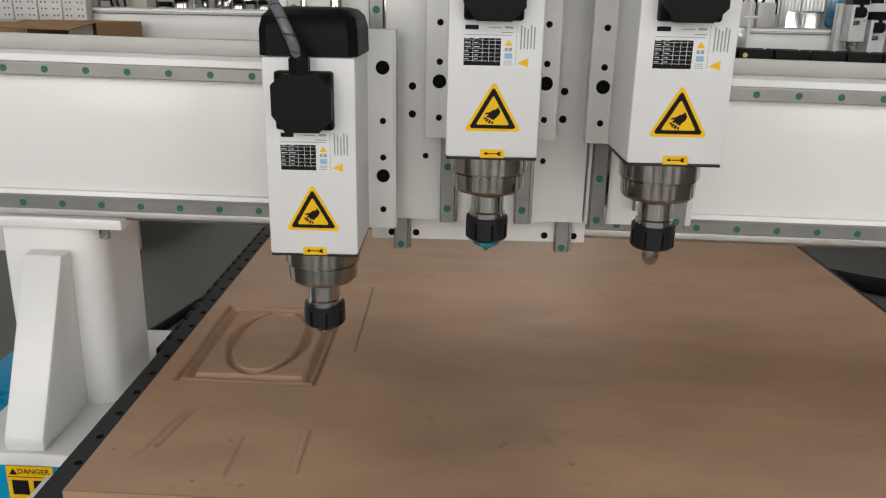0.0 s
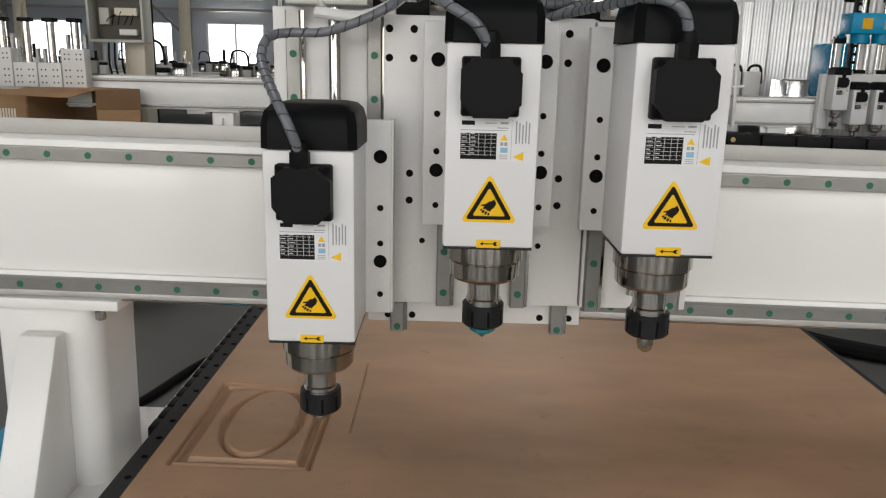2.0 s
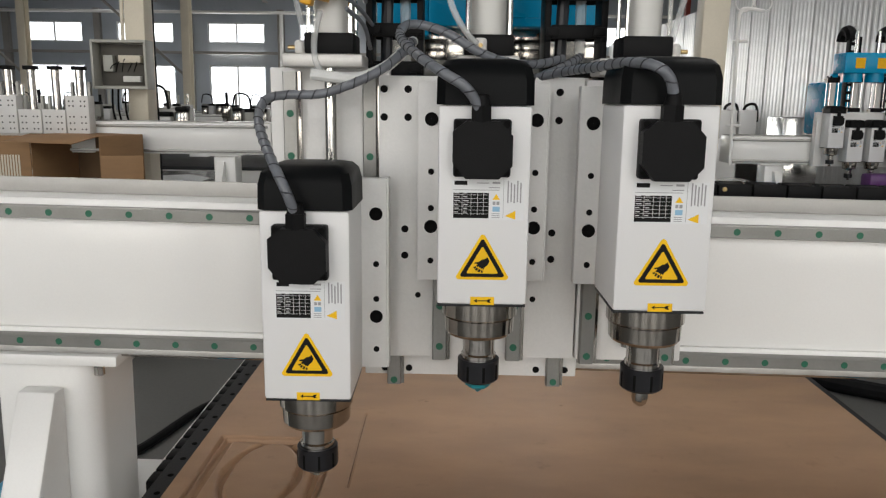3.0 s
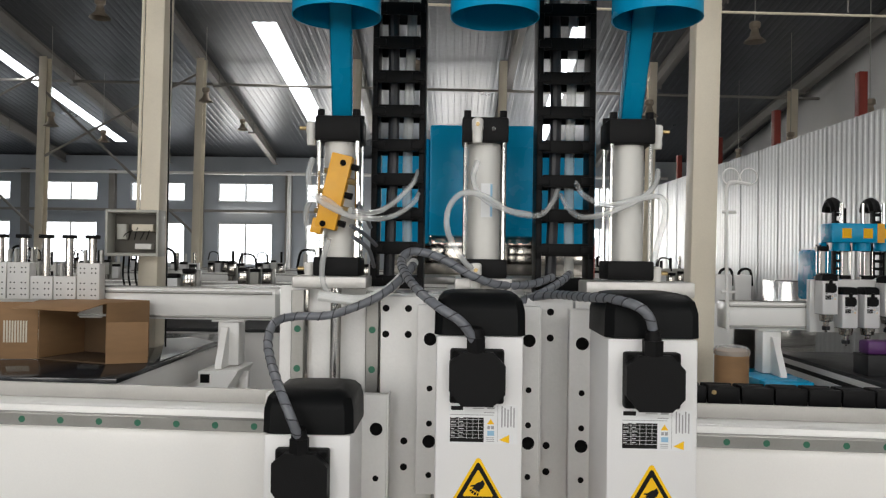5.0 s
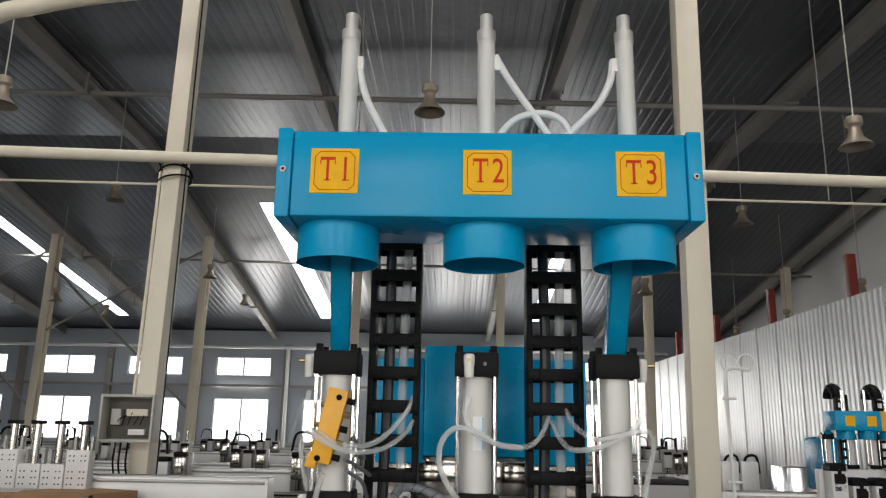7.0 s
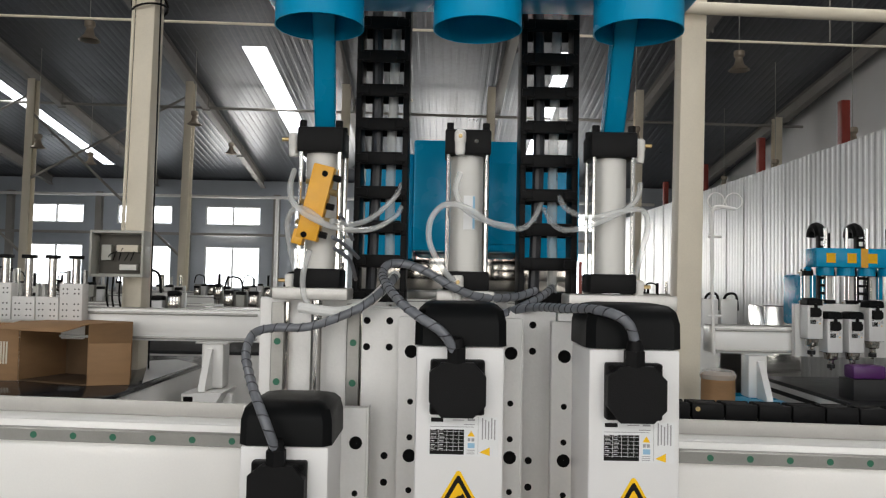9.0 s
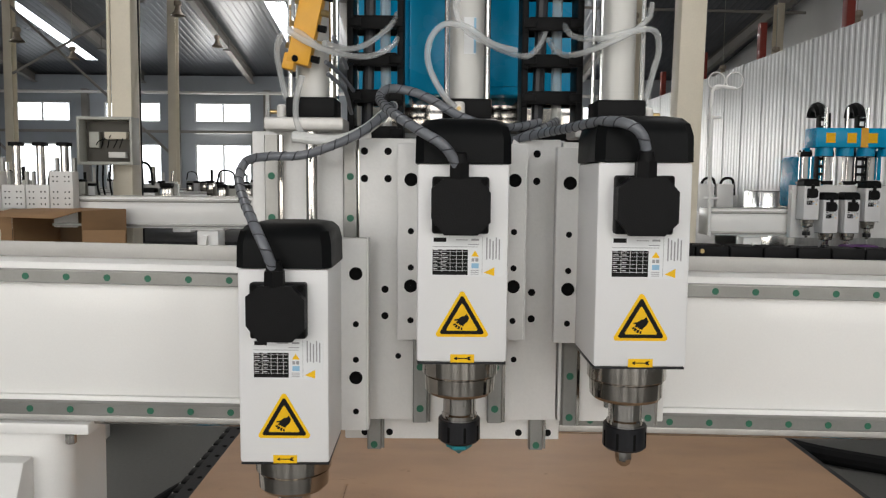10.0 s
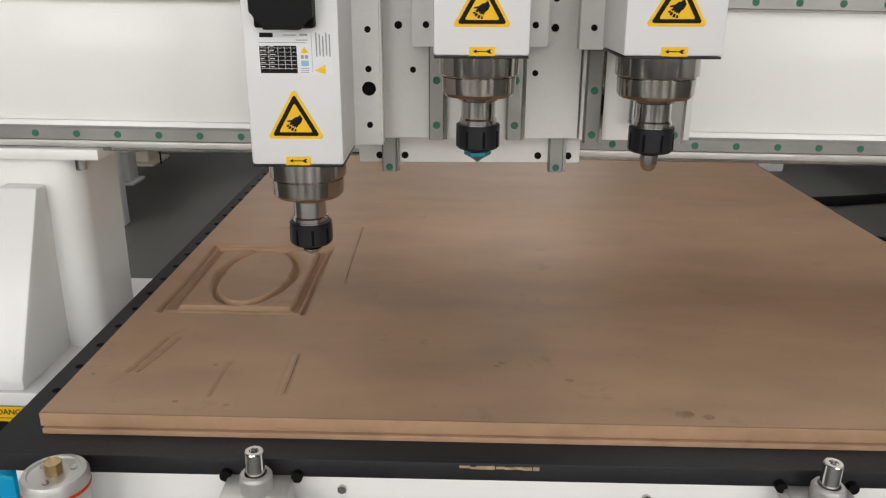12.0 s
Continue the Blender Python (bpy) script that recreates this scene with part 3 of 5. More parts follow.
# ---- sliding carriages ----
car = thing("head_carriage", (.07, 1.31, 1.03), "white steel head carriage plates with grey rails", "carriage")
part("back_plate", box(-.10, .222, 1.298, 1.318, 1.031, 1.478, .002), PLATE, car)
part("left_plate", box(-.234, -.062, 1.300, 1.320, 1.050, 1.488, .002), PLATE, car)
part("right_plate", box(.212, .366, 1.256, 1.296, 1.073, 1.474, .002), PLATE, car)
mid = part("middle_plate", box(-.0735, .2085, 1.250, 1.272, 1.076, 1.477, .002), PLATE, car)
for hx, hz in ((-.066, 1.459), (-.033, 1.459), (-.066, 1.421), (-.033, 1.421), (.175, 1.457), (.175, 1.419), (-.037, 1.265), (-.037, 1.227), (.171, 1.262), (.171, 1.224)):
    share("bolt_hole", HOLE_M, mid, (hx, 1.250, hz))
for hx, hz in ((-.018, 1.169), (.147, 1.165)):
    share("bolt_hole", HOLE_S, mid, (hx, 1.250, hz))
for hx in (-.033, .161, .205, -.070):
    share("bolt_hole", HOLE_M, car, (hx, 1.298, 1.0415))
for xc in (-.203, -.0895):
    rail_z("slide_rail", xc, 1.09, 1.482, 1.284, car, 1.0675 - .004 + .06)
for xc in (-.055, .186):
    rail_z("slide_rail", xc, 1.020, 1.20, 1.284, car, 1.027)
for xc in (.014, .120):
    rail_z("slide_rail", xc, 1.076, 1.46, 1.236, car, 1.0965)
for xc in (.227, .340):
    rail_z("slide_rail", xc, 1.071, 1.46, 1.242, car, 1.083)
part("ball_screw", cyl((-.144, 1.278, 1.10), (-.144, 1.278, 1.49), .0085, seg=16), CHROME, car, "polished steel ball screw")
part("ball_screw", cyl((.068, 1.235, 1.10), (.068, 1.235, 1.47), .0085, seg=16), CHROME, car, "polished steel ball screw")
part("ball_screw", cyl((.283, 1.24, 1.10), (.283, 1.24, 1.47), .0085, seg=16), CHROME, car, "polished steel ball screw")
part("bearing_block", box(-.205, -.095, 1.245, 1.32, 1.487, 1.505, .003), ALU, car, "cast aluminium bearing bar")
part("bearing_block", box(.034, .118, 1.245, 1.32, 1.482, 1.505, .003), ALU, car, "cast aluminium bearing bar")
part("bearing_block", box(.226, .384, 1.245, 1.32, 1.480, 1.503, .003), ALU, car, "cast aluminium bearing bar")


def mount(cx, zb, height):
    p = thing("spindle_mount", (cx, 1.21, zb), "white bolted steel spindle mounting plate", "plate", "spindle mounts")
    pl = part("plate", box(cx - .085, cx + .086, 1.200, 1.218, zb, zb + height, .0015), PLATE, p)
    part("bent_edge", box(cx + .086, cx + .0885, 1.202, 1.23, zb, zb + height, .0005), PLATE, p)
    part("slide_block", box(cx - .07, cx - .035, 1.2185, 1.25, zb + .03, zb + .10, .002), DARKSTEEL, p)
    part("slide_block", box(cx + .036, cx + .07, 1.2185, 1.25, zb + .03, zb + .10, .002), DARKSTEEL, p)
    part("slide_block", box(cx - .07, cx - .035, 1.2185, 1.25, zb + .17, zb + .24, .002), DARKSTEEL, p)
    part("slide_block", box(cx + .036, cx + .07, 1.2185, 1.25, zb + .17, zb + .24, .002), DARKSTEEL, p)
    for s in (-1, 1):
        x = cx + s * .0715 - (.0 if s > 0 else -.0045)
        for dz, me in ((.217, HOLE_L), (.148, HOLE_S), (.099, HOLE_S), (.074, HOLE_L), (.027, HOLE_S)):
            share("bolt_hole" if me is HOLE_S else "counterbore", me, pl, (x, 1.200, zb + dz))
    return p


m0 = mount(.068, 1.203, .265)
copy_thing(m0, Matrix.Translation((.2805, 1.21, 1.200)))
copy_thing(m0, Matrix.Translation((-.1445, 1.21, 1.076)))


# ---- spindles ----
def spindle(cx, zb, tool):
    s = thing("spindle_motor", (cx, 1.13, zb - .12), "light grey square air-cooled router spindle with black cap", "spindle", "router spindles")
    yf = 1.072
    b = box(cx - .054, cx + .054, yf, 1.192, zb, zb + .236, .004)
    part("body", b, SPINDLE, s)
    # near-black plate that paints the shaded recess below the body
    part("bottom_plate", box(cx - .0530, cx + .0530, yf + .003, 1.191, zb - .003, zb - .0005, .0004), NUT, s)
    # moulded cap, drawn in at the top with sloping corners
    b = bmesh.new()
    rings = []
    for inset, z in ((0, .2365), (.0005, .266), (.004, .280), (.011, .287), (.022, .2895)):
        x0, x1, y0, y1, c = cx - .0565 + inset, cx + .0565 - inset, yf - .002 + inset, 1.196 - inset, .010
        rings.append([b.verts.new(p) for p in ((x0 + c, y0, zb + z), (x1 - c, y0, zb + z), (x1, y0 + c, zb + z), (x1, y1 - c, zb + z), (x1 - c, y1, zb + z), (x0 + c, y1, zb + z), (x0, y1 - c, zb + z), (x0, y0 + c, zb + z))])
    for a, c in zip(rings, rings[1:]):
        for i in range(8):
            j = (i + 1) % 8
            b.faces.new((a[i], a[j], c[j], c[i]))
    b.faces.new(rings[-1])
    b.faces.new(rings[0])
    bmesh.ops.recalc_face_normals(b, faces=b.faces)
    part("cap", b, CAPBLACK, s, "black moulded plastic cap")
    # terminal box
    tx, tz = cx - .0035, zb + .188
    tb = part("terminal_box", box(tx - .033, tx + .033, yf - .016, yf, tz - .033, tz + .033, .003), BLACK, s, "black terminal box")
    o, k = .0338, .019
    octo = [(tx - o, tz - k + .004), (tx - k, tz - o), (tx + k, tz - o), (tx + o, tz - k), (tx + o, tz + k - .004), (tx + k, tz + o - .003), (tx - k, tz + o - .003), (tx - o, tz + k)]
    part("cover", prism(octo, "y", yf - .030, yf - .016), BLACK, tb)
    for q in ((-.027, .027), (.027, .027), (-.027, -.027), (.027, -.027)):
        share("cover_screw", HOLE_S, tb, (tx + q[0], yf - .0161, tz + q[1]))
    gl = part("cable_gland", cyl((tx - .002, yf - .02, tz + .03), (tx - .002, yf - .02, tz + .048), .0125, seg=6), BLACK, s)
    part("gland_nut", cyl((tx - .002, yf - .02, tz + .048), (tx - .002, yf - .022, tz + .060), .0105, .008, seg=12), BLACK, gl)
    # rating label
    f = yf - .0006
    lab = part("rating_label", box(cx - .0375, cx + .0475, f, yf - .0001, zb + .1035, zb + .151), PAPER, s, "white rating label with dark table")
    b = bmesh.new()
    add_box(b, cx - .0355, cx + .0060, f - .0003, f, zb + .1055, zb + .1355)
    add_box(b, cx - .0345, cx - .0195, f - .0003, f, zb + .1445, zb + .1495)
    part("table_block", b, INK, lab)
    b = bmesh.new()
    for r in range(6):
        z = zb + .1105 + .0045 * r
        add_box(b, cx - .0350, cx + .0055, f - .0005, f - .0003, z, z + .0003)
    for c in (-.0255, -.015, -.0075, -.0005):
        add_box(b, cx + c, cx + c + .0004, f - .00055, f - .0003, zb + .1095, zb + .1350)
    rnd = random.Random(4)
    for r in range(6):
        add_box(b, cx - .0345, cx - .0345 + .004 + .003 * rnd.random(), f - .0005, f - .0003, zb + .1122 + .0045 * r, zb + .1130 + .0045 * r)
        add_box(b, cx - .024, cx - .024 + .004 + .003 * rnd.random(), f - .0005, f - .0003, zb + .1122 + .0045 * r, zb + .1130 + .0045 * r)
    part("table_grid", b, PAPER, lab)
    b = bmesh.new()
    for x0, x1, z0, z1 in ((-.008, .006, .1465, .1475), (.010, .019, .1462, .1485), (-.0355, .018, .1385, .1392), (.006, .019, .1412, .1422), (.0228, .0232, .106, .151)):
        add_box(b, cx + x0, cx + x1, f - .0003, f, zb + z0, zb + z1)
    for i in range(5):
        add_box(b, cx + .0275 + .0037 * i, cx + .0291 + .0037 * i, f - .0003, f, zb + .124 + .001 * (i % 2), zb + .150 - .002 * (i % 3))
    for i in range(3):
        add_box(b, cx + .0095, cx + .0190, f - .0003, f, zb + .1062 + .0022 * i, zb + .1070 + .0022 * i)
    add_box(b, cx + .0105, cx + .0138, f - .0003, f, zb + .1215, zb + .1255)
    add_box(b, cx + .0150, cx + .0185, f - .0003, f, zb + .1215, zb + .1255)
    part("text_print", b, GREYINK, lab)
    part("blue_icon", box(cx + .0105, cx + .019, f - .0003, f, zb + .1135, zb + .1195), CEBLUE, lab)
    b = prism([(cx + .0100, zb + .1275), (cx + .0190, zb + .1275), (cx + .0145, zb + .1345)], "y", f - .0003, f)
    part("small_warning", b, STICKER, lab)
    b = prism([(cx + .0250, zb + .1085), (cx + .0375, zb + .1035 + .001), (cx + .0375, zb + .115)], "y", f - .0003, f)
    part("orange_triangle", b, STICKER, lab)

    # warning sign
    def tri(c, h, rr):
        """A triangle with rounded tips about (cx, zb + c)."""
        pts = []
        for a in (90, 210, 330):
            vx, vz = cx + h * math.cos(radians(a)), zb + c + h * math.sin(radians(a))
            for da in (40, 0, -40)[::-1]:
                pts.append((vx + rr * math.cos(radians(a + da)), vz + rr * math.sin(radians(a + da))))
        return pts
    wsg = part("warning_sign", prism(tri(.0505, .0318, .0036), "y", f, yf - .0001), STICKER, s, "yellow triangular warning sticker")
    part("black_border", prism(tri(.0505, .0272, .0025), "y", f - .0003, f), INK, wsg)
    part("inner_field", prism(tri(.0500, .0195, .0015), "y", f - .0006, f - .0003), STICKER, wsg)
    blob = [(-.0058, .0468), (-.0040, .0478), (-.0036, .0455), (-.0022, .0466), (-.0016, .0440), (-.0002, .0456), (.0012, .0436), (.0030, .0468), (.0062, .0492), (.0085, .0540), (.0058, .0592), (.0030, .0566), (.0000, .0562), (-.0042, .0532), (-.0088, .0524), (-.0094, .0508), (-.0052, .0508), (-.0074, .0482)]
    part("symbol", prism([(cx + u, zb + v) for u, v in blob], "y", f - .0009, f - .0006), INK, wsg)
    for u, v, du, dv in ((-.0088, .0462, -.0024, -.0008), (-.0066, .0442, -.0020, -.0022), (-.0036, .0424, -.0012, -.0028), (-.0004, .0412, -.0004, -.0024)):
        nu, nv = -dv * .42, du * .42
        tip = [(u - du * .6 + nu, v - dv * .6 + nv), (u + du * .6 + nu, v + dv * .6 + nv), (u + du * .6 - nu, v + dv * .6 - nv), (u - du * .6 - nu, v - dv * .6 - nv)]
        part("symbol_tip", prism([(cx + p, zb + q) for p, q in tip], "y", f - .0009, f - .0006), INK, wsg)
    ar = part("arrow_sticker", box(cx - .0135, cx + .0150, f, yf - .0001, zb + .0002, zb + .0100), STICKER, s, "small yellow arrow sticker")
    arrow = [(-.0095, .0052), (-.0055, .0075), (-.0055, .0058), (.0060, .0058), (.0082, .0074), (.0115, .0074), (.0095, .0052), (.0115, .0030), (.0082, .0030), (.0060, .0046), (-.0055, .0046), (-.0055, .0029)]
    part("arrow", prism([(cx + u, zb + v) for u, v in arrow], "y", f - .0003, f), INK, ar)
    # nose
    ny = 1.132
    part("nose_flange", lathe(cx, ny, [(.001, zb - .003), (.0470, zb - .0032), (.0477, zb - .004), (.0477, zb - .0250), (.0467, zb - .0260), (.0435, zb - .0260), (.0435, zb - .0275), (.0448, zb - .0285), (.0440, zb - .0470), (.0405, zb - .0512), (.026, zb - .0510), (.024, zb - .0565), (.001, zb - .0565)], 56), DARKSTEEL, s, "turned steel nose flange")
    part("shaft_collar", lathe(cx, ny, [(.001, zb - .056), (.0195, zb - .0565), (.0205, zb - .058), (.0205, zb - .078), (.0225, zb - .080), (.0225, zb - .0865), (.001, zb - .087)], 36), STEEL, s, "bright steel shaft collar")
    b = lathe(cx, ny, [(.001, zb - .0855), (.0258, zb - .0855), (.0268, zb - .0865), (.0268, zb - .1125), (.0240, zb - .1155), (.009, zb - .1155), (.009, zb - .110), (.001, zb - .110)], 36)
    part("collet_nut", b, NUT, s, "black slotted collet nut")
    for i in range(8):
        share("nut_slot", NUTSLOT, s, (cx, ny, zb - .098), Matrix.Rotation(2 * math.pi * (i + .3) / 8, 4, 'Z'))
    if tool == 0:
        b = lathe(cx, ny, [(.006, zb - .110), (.006, zb - .120), (.012, zb - .122), (.012, zb - .125), (.004, zb - .130), (.001, zb - .131)], 10)
        part("cutter", b, DARKSTEEL, s, "grey profile cutter")
    elif tool == 1:
        b = lathe(cx, ny, [(.006, zb - .110), (.006, zb - .1185), (.017, zb - .1195), (.0165, zb - .124), (.006, zb - .1295), (.001, zb - .1335)], 6)
        part("cutter", b, TEAL, s, "teal coated V-groove cutter")
    else:
        b = lathe(cx, ny, [(.007, zb - .110), (.0075, zb - .118), (.0108, zb - .1195), (.0108, zb - .129), (.0088, zb - .1355), (.0045, zb - .1395), (.001, zb - .1405)], 8)
        part("cutter", b, STEEL, s, "steel round-nose cutter")
    return s


spindle(-.1455, 1.078, 0)
spindle(.0665, 1.203, 1)
near = spindle(.2715, 1.206, 2)
near.location.y -= .03
part("spacer", box(.2335, .3135, 1.1935, 1.2295, 1.23, 1.40, .002), PLATE, near)

# ---- dust hood ----
hood = thing("dust_hood", (.09, 1.23, 1.93), "bright blue dust extraction hood with three ports and yellow tags", "hood")
part("front_box", box(-.206, .384, 1.155, 1.325, 1.930, 2.064, .003), BLUE, hood)
part("end_cap", box(-.229, -.2065, 1.150, 1.328, 1.927, 2.067, .003), BLUE, hood)
part("end_cap", box(.3845, .407, 1.150, 1.328, 1.927, 2.067, .003), BLUE, hood)
for bx_, bz in ((-.218, 2.000), (.396, 1.995)):
    cs = part("cap_screw", cyl((bx_, 1.150, bz), (bx_, 1.1465, bz), .0046, seg=14), RAIL, hood)
    part("hex_socket", cyl((bx_, 1.1465, bz), (bx_, 1.1462, bz), .0024, seg=6), HOLE, cs)
for px in (-.143, .086, .319):
    part("port", lathe(px, 1.236, [(.0640, 1.9295), (.0640, 1.876), (.0645, 1.874), (.0625, 1.874), (.0620, 1.93)], 40), BLUE, hood, "round blue duct port")


def text(body, x, y, z, size, material, parent, name="lettering"):
    cu = bpy.data.curves.new(name, 'FONT')
    cu.body, cu.size, cu.align_x, cu.align_y, cu.extrude = body, size, 'CENTER', 'CENTER', .0002
    tmp = new(name, cu)
    bpy.context.view_layer.update()
    me = bpy.data.meshes.new_from_object(tmp.evaluated_get(bpy.context.evaluated_depsgraph_get()))
    bpy.data.objects.remove(tmp)
    me.materials.append(material)
    ob = new(name, me)
    ob.parent = parent
    ob.matrix_basis = Matrix.Translation(Vector((x, y, z)) - org(parent)) @ Matrix.Rotation(radians(90), 4, 'X')
    return ob


dl = [o for o in leg.children if o.name.startswith('danger_label')][0]
text('DANGER', -.612, 1.1968, .668, .0125, INK, dl)
part('label_triangle', prism([(-.650, .662), (-.638, .662), (-.644, .673)], 'y', 1.1966, 1.1971), INK, dl)
part('label_rule', box(-.653, -.584, 1.1966, 1.1971, .6575, .6585), INK, dl)
for lx in (-.648, -.614):
    part('label_picture', box(lx, lx + .026, 1.1966, 1.1971, .626, .652, .0002), INK, dl)


for tx, word in ((-.1415, "T 1"), (.0875, "T 2"), (.3155, "T 3")):
    tg = part("tag", box(tx - .0362, tx + .0362, 1.1535, 1.1548, 1.965, 2.035), TAG, hood, "yellow tag with red letters")
    b = bmesh.new()
    o, k = .030, .022
    ring = [(-o, -k), (-k, -o), (k, -o), (o, -k), (o, k), (k, o), (-k, o), (-o, k)]
    for (u0, v0), (u1, v1) in zip(ring, ring[1:] + ring[:1]):
        add_cyl(b, (tx + u0, 1.1533, 2.0 + v0), (tx + u1, 1.1533, 2.0 + v1), .0006, seg=5)
    part("tag_border", b, REDINK, tg)
    for letter, u in ((word[0], -.0103), (word[-1], .0160)):
        text(letter, tx + u, 1.1532, 2.0005, .055, REDINK, tg).scale.x = .72
    b = bmesh.new()
    for u, v, w, h in ((-.0103, -.0150, .0052, .0008), (-.0212, .0130, .0007, .0030), (.0006, .0130, .0007, .0030)) + (((.0168, -.0150, .0052, .0008),) if word[-1] == "1" else ()):
        add_box(b, tx + u - w, tx + u + w, 1.1530, 1.1534, 2.0 + v - h, 2.0 + v + h)
    part("letter_serif", b, REDINK, tg)
for rx in (-.1425, .089, .3225):
    r = thing("lift_cylinder", (rx, 1.26, 2.06), "slim silver pneumatic lift cylinder standing on the hood", "cylinder", "slim lift cylinders")
    part("tube", lathe(rx, 1.26, [(.001, 2.0645), (.0150, 2.0645), (.0150, 2.272), (.0135, 2.274)], 24), TUBEALU, r)
    part("end_nut", lathe(rx, 1.26, [(.0163, 2.268), (.0163, 2.288), (.0112, 2.290), (.0112, 2.318), (.009, 2.320), (.001, 2.320)], 24), ALU, r)
    side = -1 if rx > .3 else 1
    part("fitting", box(rx + side * .018 - .006, rx + side * .018 + .006, 1.253, 1.267, 2.215, 2.240, .003), FITTING, r)
for (x0, x1) in ((-.144, -.1285), (.302, .2895)):
    b = bmesh.new()
    d = Vector((x1 - x0, 1.175 - 1.315, 1.885 - 1.735))
    m = Matrix.Translation((x0, 1.315, 1.735)) @ d.to_track_quat('Z', 'X').to_matrix().to_4x4() @ Matrix.Rotation(radians(90), 4, 'Z')
    L = d.length
    add_box(b, -.0155, .0155, -.003, .003, 0, L, .001, m)
    add_box(b, -.0155, -.0125, -.040, .003, 0, L, .001, m)
    add_box(b, .0125, .0155, -.040, .003, 0, L, .001, m)
    part("support_arm", b, BLUE, car, "blue folded steel arm")

# the hood sits nearer to the front than its drawing: bring it and what stands on it forward as one
FRONT, SHRINK = Vector((.048, .061, 1.625)), .925
for ob in [o for o in scene.objects if o.parent is None and o.name.startswith(("dust_hood", "lift_cylinder"))]:
    ob.location = FRONT + SHRINK * (ob.location - FRONT)
    ob.scale = (SHRINK, SHRINK, SHRINK)

# ---- air cylinders ----
for ax, side in ((-.141, -1), (.0765, 0), (.2915, 1)):
    a = thing("air_cylinder", (ax, 1.285, 1.505), "square pneumatic cylinder with black end blocks", "cylinder", "air cylinders")
    part("tube", cyl((ax, 1.285, 1.530), (ax, 1.285, 1.708), .0245, seg=32), TUBEALU, a, "satin aluminium cylinder tube")
    part("end_block", box(ax - .034, ax + .034, 1.250, 1.320, 1.705, 1.742, .003), BLACK, a)
    part("end_block", box(ax - .034, ax + .034, 1.250, 1.320, 1.505, 1.533, .003), BLACK, a)
    for sx in (-1, 1):
        for sy in (-1, 1):
            part("tie_rod", cyl((ax + sx * .0285, 1.285 + sy * .0285, 1.53), (ax + sx * .0285, 1.285 + sy * .0285, 1.708), .0032, seg=8), CHROME, a)
            part("rod_nut", cyl((ax + sx * .0265, 1.285 + sy * .0265, 1.742), (ax + sx * .0265, 1.285 + sy * .0265, 1.752), .006, seg=6), BLACK, a)
    if side == 0:
        part("socket_screw", cyl((ax + .012, 1.250, 1.724), (ax + .012, 1.2485, 1.724), .0030, seg=12), DARKSTEEL, a)
    fx = ax + side * .045 - (.012 if side == 0 else 0)
    fy = 1.285 if side else 1.240
    for fz in ((1.728, 1.515) if side else (1.728, 1.517)):
        f_ = part("elbow_fitting", lathe(fx, fy, [(.001, fz - .026), (.0065, fz - .026), (.0075, fz - .020), (.0075, fz - .008), (.0085, fz - .006), (.0085, fz + .007), (.006, fz + .010), (.001, fz + .010)], 14), FITTING, a)
        end = (fx + side * .018, fy, fz) if side else (fx, fy - .010, fz)
        part("brass_stub", cyl((fx + side * .006, fy - (0 if side else .004), fz), end, .0030, seg=10), BRASS, f_)
lb = bpy.data.objects["air_cylinder.001"]
part("maker_label", box(.0715, .0880, 1.2598, 1.2630, 1.595, 1.645), PAPER, lb, "small white and blue label")
part("blue_band", box(.0850, .0882, 1.2594, 1.2597, 1.596, 1.644), CEBLUE, lb)

# yellow valve manifold
mf = thing("valve_manifold", (-.142, 1.235, 1.565), "yellow pneumatic manifold block hanging on the cylinder", "manifold")
mm = Matrix.Translation((-.143, 1.238, 1.625)) @ Matrix.Rotation(radians(13), 4, 'Y')
part("block", box(-.0155, .0155, -.012, .012, -.052, .058, .002, mm), YELLOW, mf)
part("end_foot", box(-.0200, -.004, -.011, .011, -.062, -.040, .002, mm), YELLOW, mf)
for i in range(5):
    p = mm @ Vector((.0150, -.002, -.040 + .021 * i))
    q = mm @ Vector((.0270, -.002, -.040 + .021 * i))
    part("port_fitting", cyl(p, q, .0048, seg=8), BRASS if i % 2 else BLACK, mf)
for i in range(3):
    p = mm @ Vector((-.0150, -.002, -.030 + .03 * i))
    q = mm @ Vector((-.0215, -.002, -.030 + .03 * i))
    part("port_fitting", cyl(p, q, .004, seg=8), BRASS, mf)
part("mount_screw", cyl(mm @ Vector((.004, -.012, .046)), mm @ Vector((.004, -.0135, .046)), .0045, seg=10), HOLE, mf)
part("mount_screw", cyl(mm @ Vector((-.004, -.012, -.046)), mm @ Vector((-.004, -.0135, -.046)), .0045, seg=10), HOLE, mf)

# ---- drag chains ----
def chain_link(x0, x1, y0, z, h=.0565):
    b = bmesh.new()
    for xa in (x0, x1 - .010):
        add_box(b, xa, xa + .010, y0 + .002, y0 + .062, z - .002, z + h + .004, .002)
    add_box(b, x0 + .010, x1 - .010, y0, y0 + .006, z + .004, z + .025, .002)
    add_box(b, x0 + .010, x1 - .010, y0 + .056, y0 + .062, z + .004, z + .025, .002)
    add_box(b, x0 + .002, x0 + .022, y0 - .003, y0 + .002, z + .008, z + .021, .001)
    add_box(b, x1 - .022, x1 - .002, y0 - .003, y0 + .002, z + .008, z + .021, .001)
    return b


